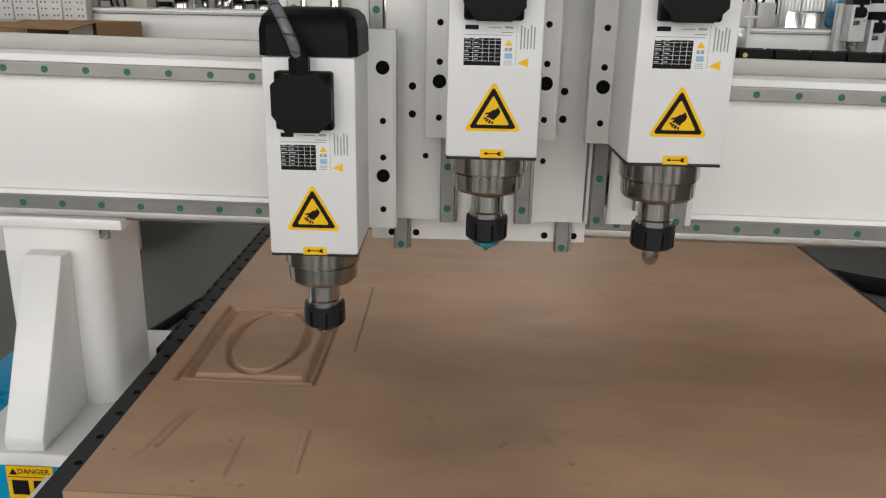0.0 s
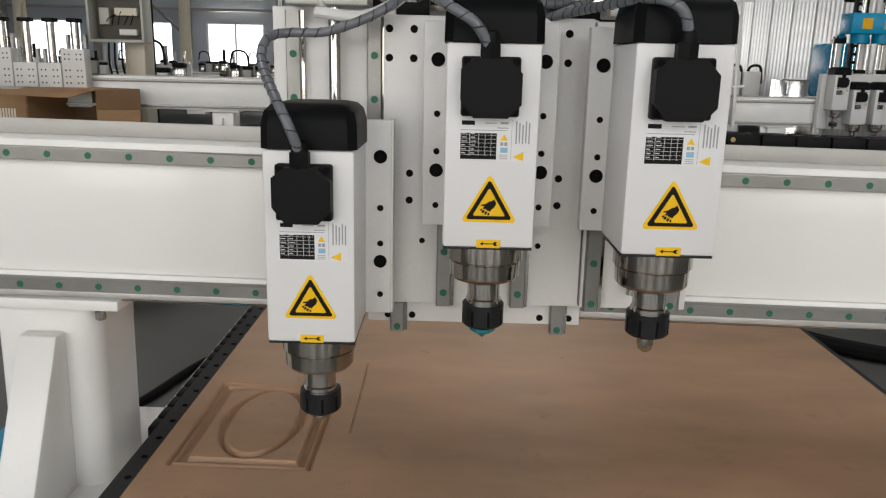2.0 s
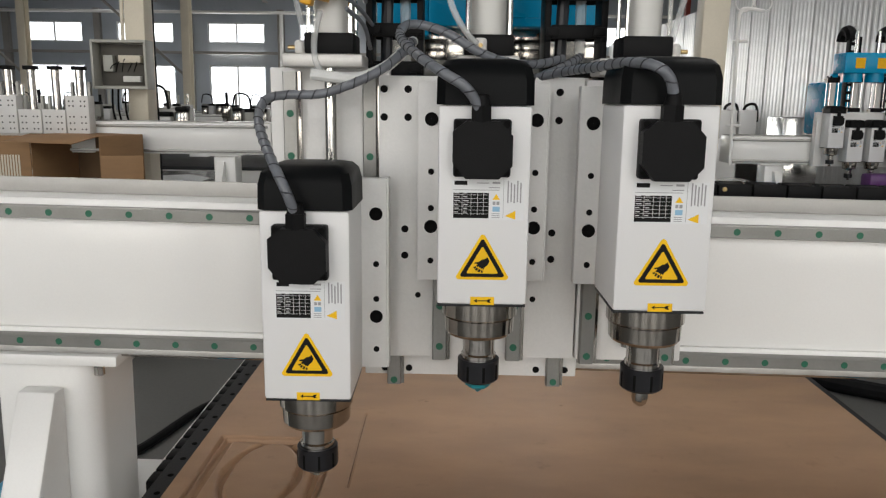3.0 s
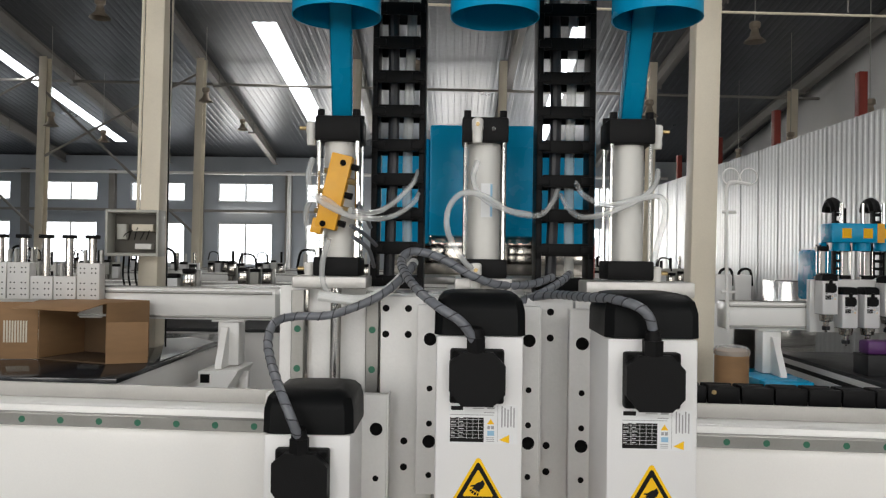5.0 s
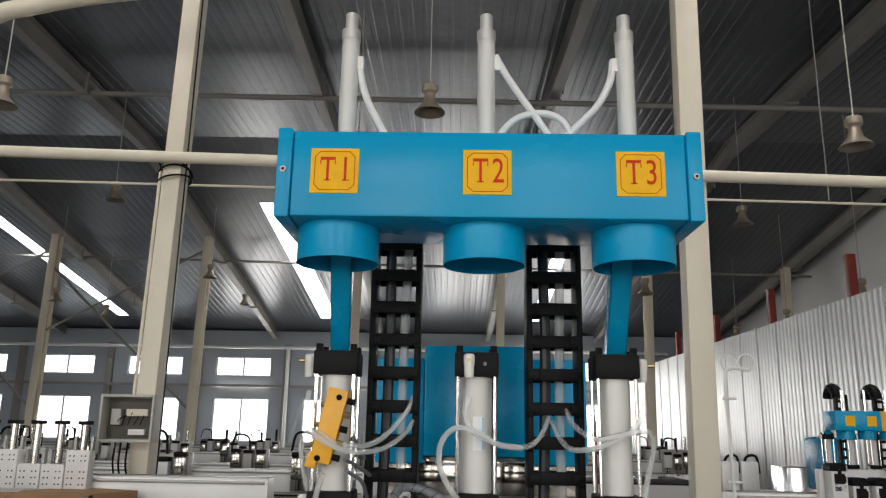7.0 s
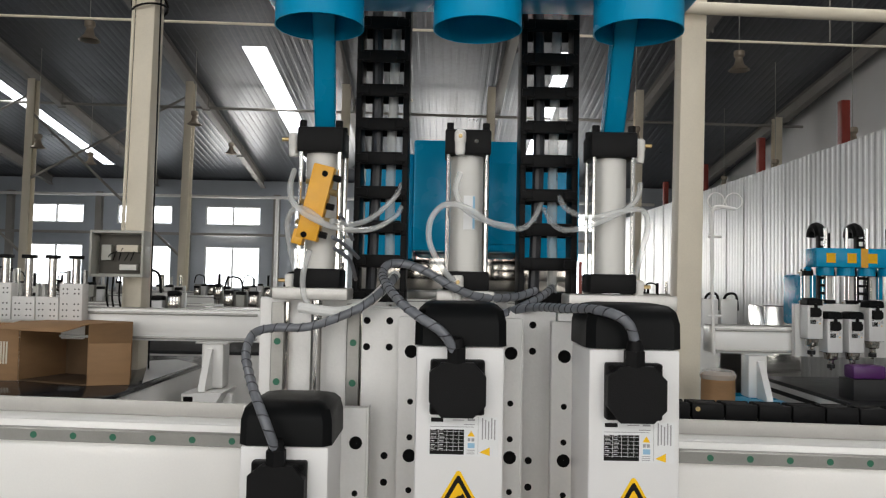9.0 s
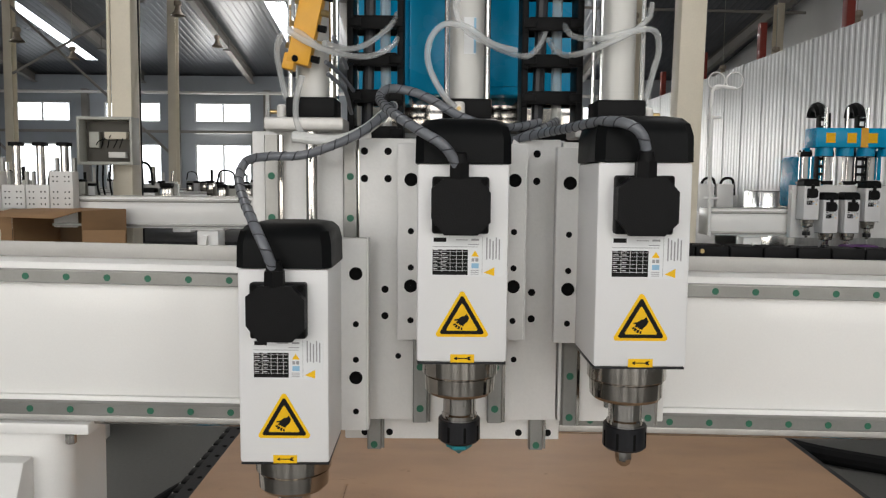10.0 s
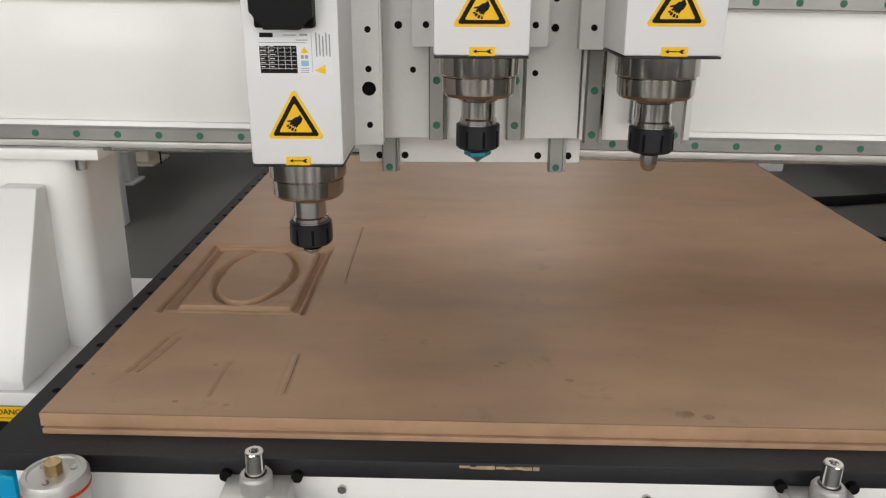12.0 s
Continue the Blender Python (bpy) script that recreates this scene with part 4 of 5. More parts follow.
for x0, x1 in ((-.106, -.018), (.166, .262)):
    c = thing("drag_chain", ((x0 + x1) / 2, 1.41, 1.48), "black plastic cable drag chain standing upright", "cable chain", "drag chains")
    for i in range(10):
        z = 1.478 + .0565 * i
        part("link", chain_link(x0, x1, 1.385, z), BLACK, c)
    part("hose", tube([(x0 + .060, 1.42, 1.50), (x0 + .058, 1.415, 1.70), (x0 + .064, 1.42, 2.0)], .0085, 10), CLEARTUBE, c, "clear plastic hose")
    part("hose", tube([(x0 + .028, 1.42, 1.48), (x0 + .034, 1.415, 1.75), (x0 + .030, 1.42, 2.0)], .0095, 10), WRAP, c)

# blue carriage cover behind the cylinders
cov = thing("rear_cover", (.09, 1.62, 1.50), "blue painted steel motor cover behind the cylinders", "cover")
part("centre_box", box(-.017, .190, 1.595, 1.75, 1.575, 1.788, .004), BLUE, cov)
part("recess_panel", box(.105, .180, 1.590, 1.5945, 1.59, 1.745, .001), BLUE, cov)
part("wing", box(-.112, -.0175, 1.62, 1.70, 1.56, 1.765, .004), BLUE, cov)
part("wing", box(.1905, .305, 1.62, 1.70, 1.56, 1.765, .004), BLUE, cov)
part("foot", box(-.11, .30, 1.515, 1.74, 1.485, 1.4995, .003), RAIL, cov)
part("pedestal", box(.02, .16, 1.52, 1.72, 1.302, 1.4845, .004), PLATE, cov)
part("neck", box(-.10, .29, 1.64, 1.69, 1.4996, 1.5745, .003), DARKSTEEL, cov)

# ---- fittings at the front edge ----
for px, dark in ((-.166, 0), (.424, 1)):
    p = thing("locating_pin", (px, .862, .74), "chrome pop-up locating pin in a grey bracket", "pin", "locating pins")
    part("rod", lathe(px, .862, [(.001, .752), (.0098, .752), (.0098, .816), (.0088, .8175), (.005, .8175), (.0045, .814), (.001, .814)], 24), CHROME, p)
    part("cylinder_body", lathe(px, .862, [(.017, .70), (.017, .788), (.015, .791), (.0115, .7915), (.0115, .785)], 24), ALU, p)
    part("bracket", box(px - .036, px + .034, .848, .8875, .68, .772, .003), ALU, p)
    for sx in (-1, 1):
        part("bolt", cyl((px + sx * .038, .8875, .772), (px + sx * .038, .880, .772), .0062, seg=12), BLACK, p)
        part("bolt", cyl((px + sx * .037, .847, .738), (px + sx * .037, .842, .738), .006, seg=12), STEEL, p)
    part("brass_stub", cyl((px + .030, .86, .742), (px + .048, .86, .742), .0075, seg=6), BRASS, p)
ts = thing("tool_setter", (-.366, .848, .70), "round silver tool length setter with a brass button", "sensor")
part("puck", lathe(-.366, .848, [(.030, .68), (.030, .755), (.0325, .758), (.0325, .774), (.0305, .7775), (.026, .7778), (.025, .776), (.001, .776)], 40), ALU, ts)
part("button", cyl((-.366, .848, .775), (-.366, .848, .789), .0088, seg=8), BRASS, ts)
part("red_ring", lathe(-.366, .848, [(.0326, .760), (.0332, .762), (.0326, .764)], 40), REDINK, ts)
for a in range(3):
    q = (-.366 + .018 * math.cos(a * 2.1 + .5), .848 + .018 * math.sin(a * 2.1 + .5))
    part("face_screw", cyl((q[0], q[1], .775), (q[0], q[1], .7775), .0035, seg=10), DARKSTEEL, ts)
sh = part("bracket_plate", box(-.43, -.335, .80, .8985, .676, .681, .001), ALU, ts)

for ob in [o for o in scene.objects if o.parent is None and o.name.startswith(("locating_pin", "tool_setter"))]:
    ob.location.z += .016 if ob.name.startswith('loc') else .036


# ---- cables and tubes of the machine ----
def wrapped_cable(pts, label):
    c = thing("wrapped_cable", pts[0], label, "cable", "spindle cables")
    line = smooth_line(pts, 10)
    part("hose", add_tube(bmesh.new(), line, .0059, 12), HOSE, c)
    b = bmesh.new()
    helix, run = [], 0.0
    for p, q in zip(line, line[1:]):
        d = (q - p).normalized()
        side = d.cross(Vector((.2, 1, .1))).normalized()
        up = side.cross(d)
        n = max(2, int((q - p).length / .0011))
        for k in range(n):
            ang = 2 * math.pi * (run + (q - p).length * k / n) / .0185
            helix.append(p.lerp(q, k / n) + .0058 * (math.cos(ang) * side + math.sin(ang) * up))
        run += (q - p).length
    add_tube(b, helix, .0009, 5)
    part("spiral_wrap", b, WRAP, c, "dark spiral wrapping")


def air_tube(pts, r=.0044, m=None, label="clear plastic pneumatic tube", group="pneumatic tubes"):
    b = tube(pts, r, 10, 8)
    ob = solo("air_tube", b, m or CLEARTUBE, label, "tube", group)
    return ob


wrapped_cable([(-0.15, 1.05, 1.311), (-0.159, 1.04, 1.341), (-0.178, 1.06, 1.372), (-0.201, 1.11, 1.398), (-0.215, 1.15, 1.42), (-0.213, 1.18, 1.442), (-0.19, 1.2, 1.449), (-0.144, 1.2, 1.451), (-0.099, 1.2, 1.466), (-0.066, 1.21, 1.483), (-0.042, 1.23, 1.504), (-0.027, 1.26, 1.523)], 'grey spiral-wrapped power cable of a spindle')
wrapped_cable([(0.06, 1.05, 1.428), (0.054, 1.045, 1.444), (0.041, 1.04, 1.46), (0.018, 1.045, 1.474), (-0.006, 1.07, 1.49), (-0.028, 1.13, 1.509), (-0.041, 1.2, 1.527), (-0.033, 1.22, 1.541), (-0.008, 1.23, 1.541), (0.022, 1.22, 1.53), (0.061, 1.22, 1.508), (0.101, 1.24, 1.496), (0.148, 1.28, 1.496), (0.186, 1.32, 1.506)], 'grey spiral-wrapped power cable of a spindle')
wrapped_cable([(0.266, 1.022, 1.455), (0.260, 1.017, 1.470), (0.250, 1.018, 1.480), (0.235, 1.03, 1.486), (0.218, 1.07, 1.488), (0.201, 1.13, 1.486), (0.178, 1.22, 1.484), (0.143, 1.26, 1.476), (0.129, 1.29, 1.465)], 'grey spiral-wrapped power cable of a spindle')
air_tube([(-0.161, 1.23, 1.477), (-0.102, 1.22, 1.472), (-0.063, 1.22, 1.486), (-0.041, 1.25, 1.508), (-0.029, 1.3, 1.526)], .0075, MILKTUBE)
wrapped_cable([(0.126, 1.25, 1.469), (0.168, 1.27, 1.486), (0.198, 1.31, 1.5), (0.218, 1.36, 1.511)], 'grey wrapped cable bundle behind the cylinders')
air_tube([(-0.18, 1.26, 1.678), (-0.181, 1.24, 1.652), (-0.173, 1.22, 1.627), (-0.153, 1.215, 1.609), (-0.12, 1.22, 1.594), (-0.091, 1.25, 1.59), (-0.062, 1.3, 1.597), (-0.036, 1.36, 1.62), (-0.025, 1.4, 1.644)])
air_tube([(-0.129, 1.22, 1.599), (-0.155, 1.225, 1.617), (-0.176, 1.24, 1.617), (-0.188, 1.26, 1.598), (-0.186, 1.27, 1.569), (-0.179, 1.28, 1.532)])
air_tube([(-0.116, 1.215, 1.6), (-0.088, 1.26, 1.6), (-0.063, 1.3, 1.616), (-0.037, 1.36, 1.651), (-0.029, 1.4, 1.677)])
air_tube([(-0.149, 1.23, 1.559), (-0.159, 1.24, 1.523), (-0.157, 1.245, 1.491), (-0.138, 1.245, 1.464)])
air_tube([(0.065, 1.235, 1.675), (0.059, 1.23, 1.648), (0.071, 1.225, 1.623), (0.101, 1.24, 1.607), (0.137, 1.28, 1.6), (0.168, 1.33, 1.604), (0.19, 1.37, 1.625), (0.205, 1.4, 1.654)])
air_tube([(0.144, 1.26, 1.6), (0.109, 1.235, 1.605), (0.075, 1.22, 1.623), (0.044, 1.22, 1.627), (0.025, 1.22, 1.607), (0.022, 1.22, 1.579), (0.032, 1.22, 1.552), (0.048, 1.225, 1.529), (0.059, 1.23, 1.519)])
air_tube([(0.337, 1.28, 1.669), (0.328, 1.26, 1.647), (0.306, 1.24, 1.627), (0.273, 1.235, 1.61), (0.247, 1.25, 1.6), (0.224, 1.29, 1.599), (0.215, 1.35, 1.614), (0.208, 1.4, 1.64)])
air_tube([(0.23, 1.4, 1.667), (0.236, 1.34, 1.636), (0.255, 1.25, 1.615), (0.298, 1.235, 1.623), (0.333, 1.25, 1.627), (0.346, 1.27, 1.605), (0.34, 1.28, 1.569), (0.332, 1.285, 1.528)])
air_tube([(-0.114, 1.17, 2.192), (-0.11, 1.17, 2.161), (-0.101, 1.17, 2.128), (-0.086, 1.17, 2.095), (-0.066, 1.17, 2.058)], .0058, MILKTUBE, 'milky pneumatic tube on the hood')
air_tube([(0.1, 1.17, 2.197), (0.117, 1.17, 2.165), (0.141, 1.17, 2.127), (0.162, 1.17, 2.096), (0.188, 1.17, 2.056)], .0058, MILKTUBE, 'milky pneumatic tube on the hood')
air_tube([(0.284, 1.17, 2.192), (0.278, 1.17, 2.156), (0.259, 1.17, 2.118), (0.236, 1.17, 2.092), (0.205, 1.17, 2.059)], .0058, MILKTUBE, 'milky pneumatic tube on the hood')
air_tube([(0.097, 1.17, 2.049), (0.113, 1.17, 2.073), (0.132, 1.17, 2.092), (0.158, 1.17, 2.101), (0.184, 1.17, 2.1), (0.205, 1.17, 2.087), (0.22, 1.17, 2.056)], .0058, MILKTUBE, 'milky pneumatic tube on the hood')
air_tube([(-0.118, 1.24, 1.579), (-0.102, 1.28, 1.567), (-0.091, 1.34, 1.552)], .003, HOSE, 'thin grey pneumatic tube of the manifold')
air_tube([(-0.115, 1.24, 1.563), (-0.097, 1.28, 1.546), (-0.094, 1.34, 1.518)], .003, HOSE, 'thin grey pneumatic tube of the manifold')
air_tube([(-0.107, 1.24, 1.612), (-0.096, 1.3, 1.579)], .003, HOSE, 'thin grey pneumatic tube of the manifold')

FAR = dict(hx0=2.685, hx1=3.325, hz1=1.802, hz0=1.648, bx0=2.025, bz1=1.223, bz0=1.026)
FAR_HEADS = [(2.682, 1.157), (2.822, 1.062), (2.975, 1.064), (3.118, 1.147)]


STAIN = mat("board_stain", (0.33, 0.21, 0.13), 0.6, 0, 0.3, 90)


# ---- loose lines on the floor and the chain tray ----
def floor_hose(pts, r, label):
    return solo("floor_hose", tube(pts, r, 10, 8), BLACK, label, "hose", "floor hoses")


floor_hose([(-1.75, 2.4, .02), (-1.45, 2.75, .02), (-1.25, 3.1, .02), (-1.1, 3.6, .02), (-.8, 3.9, .02), (-.3, 4.1, .02)], .02, "black rubber hose lying on the concrete floor")
floor_hose([(1.2, 4.9, .04), (1.75, 4.25, .04), (2.1, 3.9, .04), (2.8, 3.6, .04), (4, 3.5, .04)], .045, "thick black hose lying on the concrete floor")
floor_hose([(1.5, 5.0, .03), (1.9, 4.75, .03), (2.3, 4.7, .03), (3.2, 4.9, .03)], .03, "black hose curled on the concrete floor")
tray = thing("beam_chain", (.85, 1.57, 1.27), "black cable chain lying along the gantry beam", "cable chain")
part("tray", box(.36, 1.4, 1.506, 1.575, 1.288, 1.295, .002), RAIL, tray)
for i in range(17):
    x = .37 + .06 * i
    b = bmesh.new()
    add_box(b, x, x + .058, 1.512, 1.520, 1.295, 1.326, .003)
    add_box(b, x, x + .058, 1.556, 1.564, 1.295, 1.326, .003)
    add_box(b, x + .006, x + .052, 1.520, 1.556, 1.320, 1.325, .001)
    part("link", b, BLACK, tray)
for i in range(2):
    part("yellow_cap", cyl((.445 + .055 * i, 1.5095, 1.316), (.445 + .055 * i, 1.512, 1.316), .004, seg=12), BRASS, tray)
part("top_strip", box(-1.01, 1.41, 1.386, 1.392, 1.2942, 1.318, .001), STRIP, beam, "raised grey steel strip")
sc = thing("side_chain", (-.51, 1.9, .70), "black cable chain running along the bed side", "cable chain")
for i in range(26):
    y = 1.50 + .05 * i
    part("link", box(-.538, -.500, y, y + .042, .702, .735, .002), BLACK, sc)
part("shelf", box(-.542, -.4685, 1.48, 2.85, .690, .7015, .001), BLACK, sc)


# ---- neighbouring machines ----
def row_machine(y, x0, x1, ztop, zbot, label, depth=.2):
    """A neighbouring gantry beam with rails on posts."""
    g = thing("neighbour_gantry", ((x0 + x1) / 2, y + .1, 0), label, "gantry", "neighbouring gantries")
    part("beam", box(x0, x1, y, y + depth, zbot, ztop, .008), WHITE, g)
    part("upper_rail", box(x0 + .02, x1 - .02, y - .014, y - .0005, ztop - .035, ztop - .015, .002), RAIL, g)
    part("lower_rail", box(x0 + .02, x1 - .02, y - .014, y - .0005, zbot + .012, zbot + .030, .002), RAIL, g)
    part("top_strip", box(x0 + .01, x1 - .01, y + .06, y + depth - .01, ztop + .0005, ztop + .006), RAIL, g)
    return g


def post_under(g, x, y, zt, zb, shelf):
    part("post", box(x - .075, x + .075, y + .02, y + .18, zb, zt - .012, .015), WHITE, g)
    part("post_flange", box(x - .11, x + .11, y, y + .19, zt - .012, zt - .0005, .002), WHITE, g)
    part("gusset", prism([(y + .02, zt - .05), (y - .01, zt - .05), (y - .14, zb + .03), (y - .14, zb), (y + .02, zb)], "x", x - .04, x + .005), WHITE, g)
    part("foot", prism([(x - .135, zb - .01), (x + .13, zb), (x + .10, zb - .05), (x + .01, zb - .185), (x - .135, zb - .185)], "y", y - .18, y + .2), WHITE, g)
    part("foot_hole", box(x - .122, x - .06, y - .1815, y - .1805, zb - .085, zb - .028), HOLE, g)
    if shelf:
        part("foot_strut", box(x + .08, x + .14, y + .02, y + .08, zb - .30, zb - .035, .004), WHITE, g)
        part("side_shelf", box(-1.829, x + .15, y - .25, y + .25, zb - .26, zb - .1855, .004), WHITE, g)
    else:
        part("foot_stand", box(x - .10, x + .14, y - .12, y + .18, 0, zb - .1855, .006), WHITE, g)


gb = row_machine(5.35, -4.4, -1.19, 1.285, 1.075, "white gantry beam of the machine behind")
post_under(gb, -1.515, 5.35, 1.0745, .76, True)
post_under(gb, -4.2, 5.35, 1.0745, .76, False)

# table with black top under it
tb = thing("neighbour_bed", (-2.5, 5.7, 0), "white machine bed with a glossy black top", "machine bed", "neighbouring beds")
GLOSSBLACK = mat("glossy_black_top", (0.018, 0.02, 0.024), 0.12, 0, 0.2, 5)
part("worktop", box(-3.25, -1.83, 4.35, 6.75, .80, .83, .004), GLOSSBLACK, tb, "glossy black worktop")
part("frame", box(-3.23, -1.845, 4.37, 6.73, .60, .7995, .005), WHITE, tb)
for lx, ly in ((-2.13, 5.2), (-3.1, 4.6), (-3.1, 6.4)):
    part("bed_leg", box(lx - .06, lx + .06, ly - .07, ly + .07, .02, .5995, .006), WHITE, tb)
    part("bed_foot", box(lx - .09, lx + .09, ly - .1, ly + .1, 0, .0195, .003), WHITE, tb)
solo("bent_tray", box(-2.6, -1.72, 4.12, 4.34, .775, .79, .004), WHITE, "white folded sheet tray beside the bed", "tray")
solo("tray_stand", box(-2.55, -1.75, 4.2, 4.3, 0, .7745, .004), WHITE, "white stand under the folded tray", "stand")

# open carton
ct = thing("cardboard_carton", (-2.3, 5.0, .83), "open brown cardboard carton lying on its side on the bed", "box")
# darker copy of the cardboard, with the shade inside the carton painted in
CARD_SHADED = mat("cardboard_shaded", (0.11, 0.065, 0.032), 0.85, 0, 0.15, 6)
part("back_panel", box(-2.63, -2.10, 5.22, 5.228, .832, 1.20, .001), CARD_SHADED, ct)
part("floor_panel", box(-2.63, -2.10, 4.84, 5.22, .831, .839, .001), CARD_SHADED, ct)
part("top_panel", box(-2.63, -2.10, 4.84, 5.228, 1.2005, 1.208, .001), CARD, ct)
part("side_panel", box(-2.638, -2.6305, 4.84, 5.228, .831, 1.208, .001), CARD, ct)
part("side_panel", box(-2.0995, -2.092, 4.84, 5.228, .831, 1.208, .001), CARD, ct)
turn = Matrix.Translation((-2.638, 4.84, 0)) @ Matrix.Rotation(radians(24), 4, 'Z') @ Matrix.Translation((2.638, -4.84, 0))
part("flap", box(-2.90, -2.638, 4.832, 4.839, .833, 1.20, .001, turn), CARD, ct)
turn = Matrix.Translation((0, 4.84, 1.208)) @ Matrix.Rotation(radians(10), 4, 'X') @ Matrix.Translation((0, -4.84, -1.208))
part("flap", box(-2.63, -2.09, 4.62, 4.84, 1.2085, 1.214, .001, turn), CARD, ct)
turn = Matrix.Translation((-2.092, 4.84, 0)) @ Matrix.Rotation(radians(38), 4, 'Z') @ Matrix.Translation((2.092, -4.84, 0))
part("flap", box(-2.092, -1.85, 4.833, 4.84, .833, 1.09, .001, turn), CARD, ct)
b = bmesh.new()
for i in range(9):
    add_box(b, -2.85 + .017 * i, -2.84 + .017 * i, 4.829, 4.8315, .94, 1.08, 0, Matrix.Translation((-2.638, 4.84, 0)) @ Matrix.Rotation(radians(24), 4, 'Z') @ Matrix.Translation((2.638, -4.84, 0)))
part("printed_bar", b, OFFWHITE, ct)
ct.rotation_euler = (0, 0, radians(-18))
corner = Vector((-1.9955, 4.84, .83))
ct.location = corner + Matrix.Rotation(radians(-18), 3, 'Z') @ (ct.location - corner)
# white slab drawn in place of the window's reflection in the glossy worktop
wb = prism([(-1.86, 5.05), (-1.86, 6.15), (-2.12, 6.45), (-2.30, 6.30)], "z", .8305, .834)
solo("film_sheet", wb, PAPER, "white patch painted as the window's reflection in the black bed", "sheet")

ct.location.x -= .04

# row of drilling heads on that gantry
for i in range(6):
    x = -2.502 - .158 * (5 - i)
    low = i in (3, 4)
    h = thing("boring_unit", (x + .09, 5.3, 1.2), "white drilled plate head with a pneumatic cylinder", "machine head", "boring heads")
    zt = 1.36 if low else 1.45
    pl = part("plate", box(x, x + .150, 5.24, 5.33, 1.205, zt, .004), PLATE, h)
    for u in (.024, .050, .100, .126):
        for v in (.03, .07, .11) + (() if low else (.18, .21)):
            share("bolt_hole", HOLE_M, pl, (x + u, 5.239, 1.205 + v))
    part("cylinder_body", cyl((x + .075, 5.30, zt), (x + .075, 5.30, 1.62), .026, seg=16), STEEL, h)
    part("end_block", box(x + .040, x + .110, 5.26, 5.34, 1.615, 1.64, .003), BLACK, h)
    part("slide_post", box(x + .010, x + .027, 5.30, 5.33, zt, zt + .09), RAIL, h)
    part("slide_post", box(x + .123, x + .140, 5.30, 5.33, zt, zt + .09), RAIL, h)

# electric box on the column
eb = thing("electric_cabinet", (-2.34, 5.66, 1.5), "open grey electric box with breakers on the column", "electric box")
part("back", box(-2.565, -2.115, 5.69, 5.70, 1.50, 1.83, .002), GREYBOX, eb)
for a in ((-2.565, -2.545, 1.50, 1.83), (-2.135, -2.115, 1.50, 1.83), (-2.545, -2.135, 1.50, 1.52), (-2.545, -2.135, 1.81, 1.83)):
    part("rim", box(a[0], a[1], 5.56, 5.69, a[2], a[3], .003), GREYBOX, eb)
part("mount_plate", box(-2.54, -2.14, 5.68, 5.6895, 1.525, 1.805), mat("cabinet_inner", (.085, .078, .065), .6), eb)
part("breaker", box(-2.50, -2.42, 5.63, 5.6795, 1.62, 1.73, .003), GREYBOX, eb)
part("terminal_strip", box(-2.37, -2.19, 5.62, 5.6795, 1.68, 1.73, .003), OFFWHITE, eb)
part("breaker_row", box(-2.34, -2.20, 5.62, 5.6795, 1.55, 1.59, .003), FITTING, eb)
b = bmesh.new()
for k in range(5):
    add_tube(b, smooth_line([(-2.46 + .05 * k, 5.65, 1.62), (-2.42 + .05 * k, 5.62, 1.66 + .02 * (k % 3)), (-2.36 + .03 * k, 5.65, 1.69)], 6), .004, 6)
part("wiring", b, BLACK, eb)
for x in (-2.37, -2.33, -2.28):
    solo("hanging_cable", tube([(x, 5.66, 1.50), (x + .005, 5.64, 1.35), (x + .03, 5.66, 1.2), (x + .07, 5.68, .95)], .007, 6), BLACK, "black cable hanging below the electric box", "cable", "cabinet cables")
solo("conduit", cyl((-2.308, 5.74, 1.835), (-2.286, 5.74, 3.55), .013, seg=10), OFFWHITE, "cream conduit pipe up the column", "conduit")
solo("chain_line", cyl((-2.09, 5.75, 0), (-2.09, 5.75, 7.0), .006, seg=6), BLACK, "thin dark cable hanging from the roof", "cable")
b = bmesh.new()
for k in range(3):
    z = 3.50 + .045 * k
    add_tube(b, [Vector((-2.20 + .125 * math.cos(a_ / 12 * math.pi), 5.83 + .150 * math.sin(a_ / 12 * math.pi), z + (.03 + .02 * k) * math.cos(a_ / 12 * math.pi + k))) for a_ in range(25)], .008, 6)
solo("cable_wrap", b, BLACK, "black cable bound round the column", "cable")

eb.scale.x = .85
eb.location.x += .07
eb.location.y -= .01

# machine with four heads beside the partition
fy = 5.8
fg = row_machine(fy, FAR["bx0"], 5.2, FAR["bz1"], FAR["bz0"], "white gantry beam of the four-head machine")
for x in (2.37, 5.0):
    part("post", box(x - .07, x + .07, fy + .02, fy + .17, .70, FAR["bz0"] - .0125, .012), WHITE, fg)
    part("post_flange", box(x - .11, x + .11, fy, fy + .19, FAR["bz0"] - .012, FAR["bz0"] - .0005, .002), WHITE, fg)
    part("gusset", prism([(fy + .02, .97), (fy - .01, .97), (fy - .16, .72), (fy - .16, .70), (fy + .02, .70)], "x", x - .01, x + .035), WHITE, fg)
    part("carriage_block", box(x - .2, x + .14, fy - .35, fy + .3, .52, .699, .006), BLUE, fg, "blue carriage block")
    part("stand", box(x - .12, x + .06, fy - .2, fy + .2, 0, .5195, .006), WHITE, fg)
fb = thing("neighbour_bed", (3.7, 6.2, 0), "white machine bed with a black top beside the partition", "machine bed", "neighbouring beds")
part("worktop", box(2.80, 5.1, 3.3, 6.80, .72, .75, .004), BEDBLACK, fb)
for z0, z1, m_ in ((.675, .7195, WHITE), (.64, .6745, BLACK), (.58, .6395, WHITE), (.535, .5795, BLACK), (.44, .5345, WHITE)):
    part("side_band", box(2.81, 5.09, 3.31, 6.79, z0, z1, .003), m_, fb)
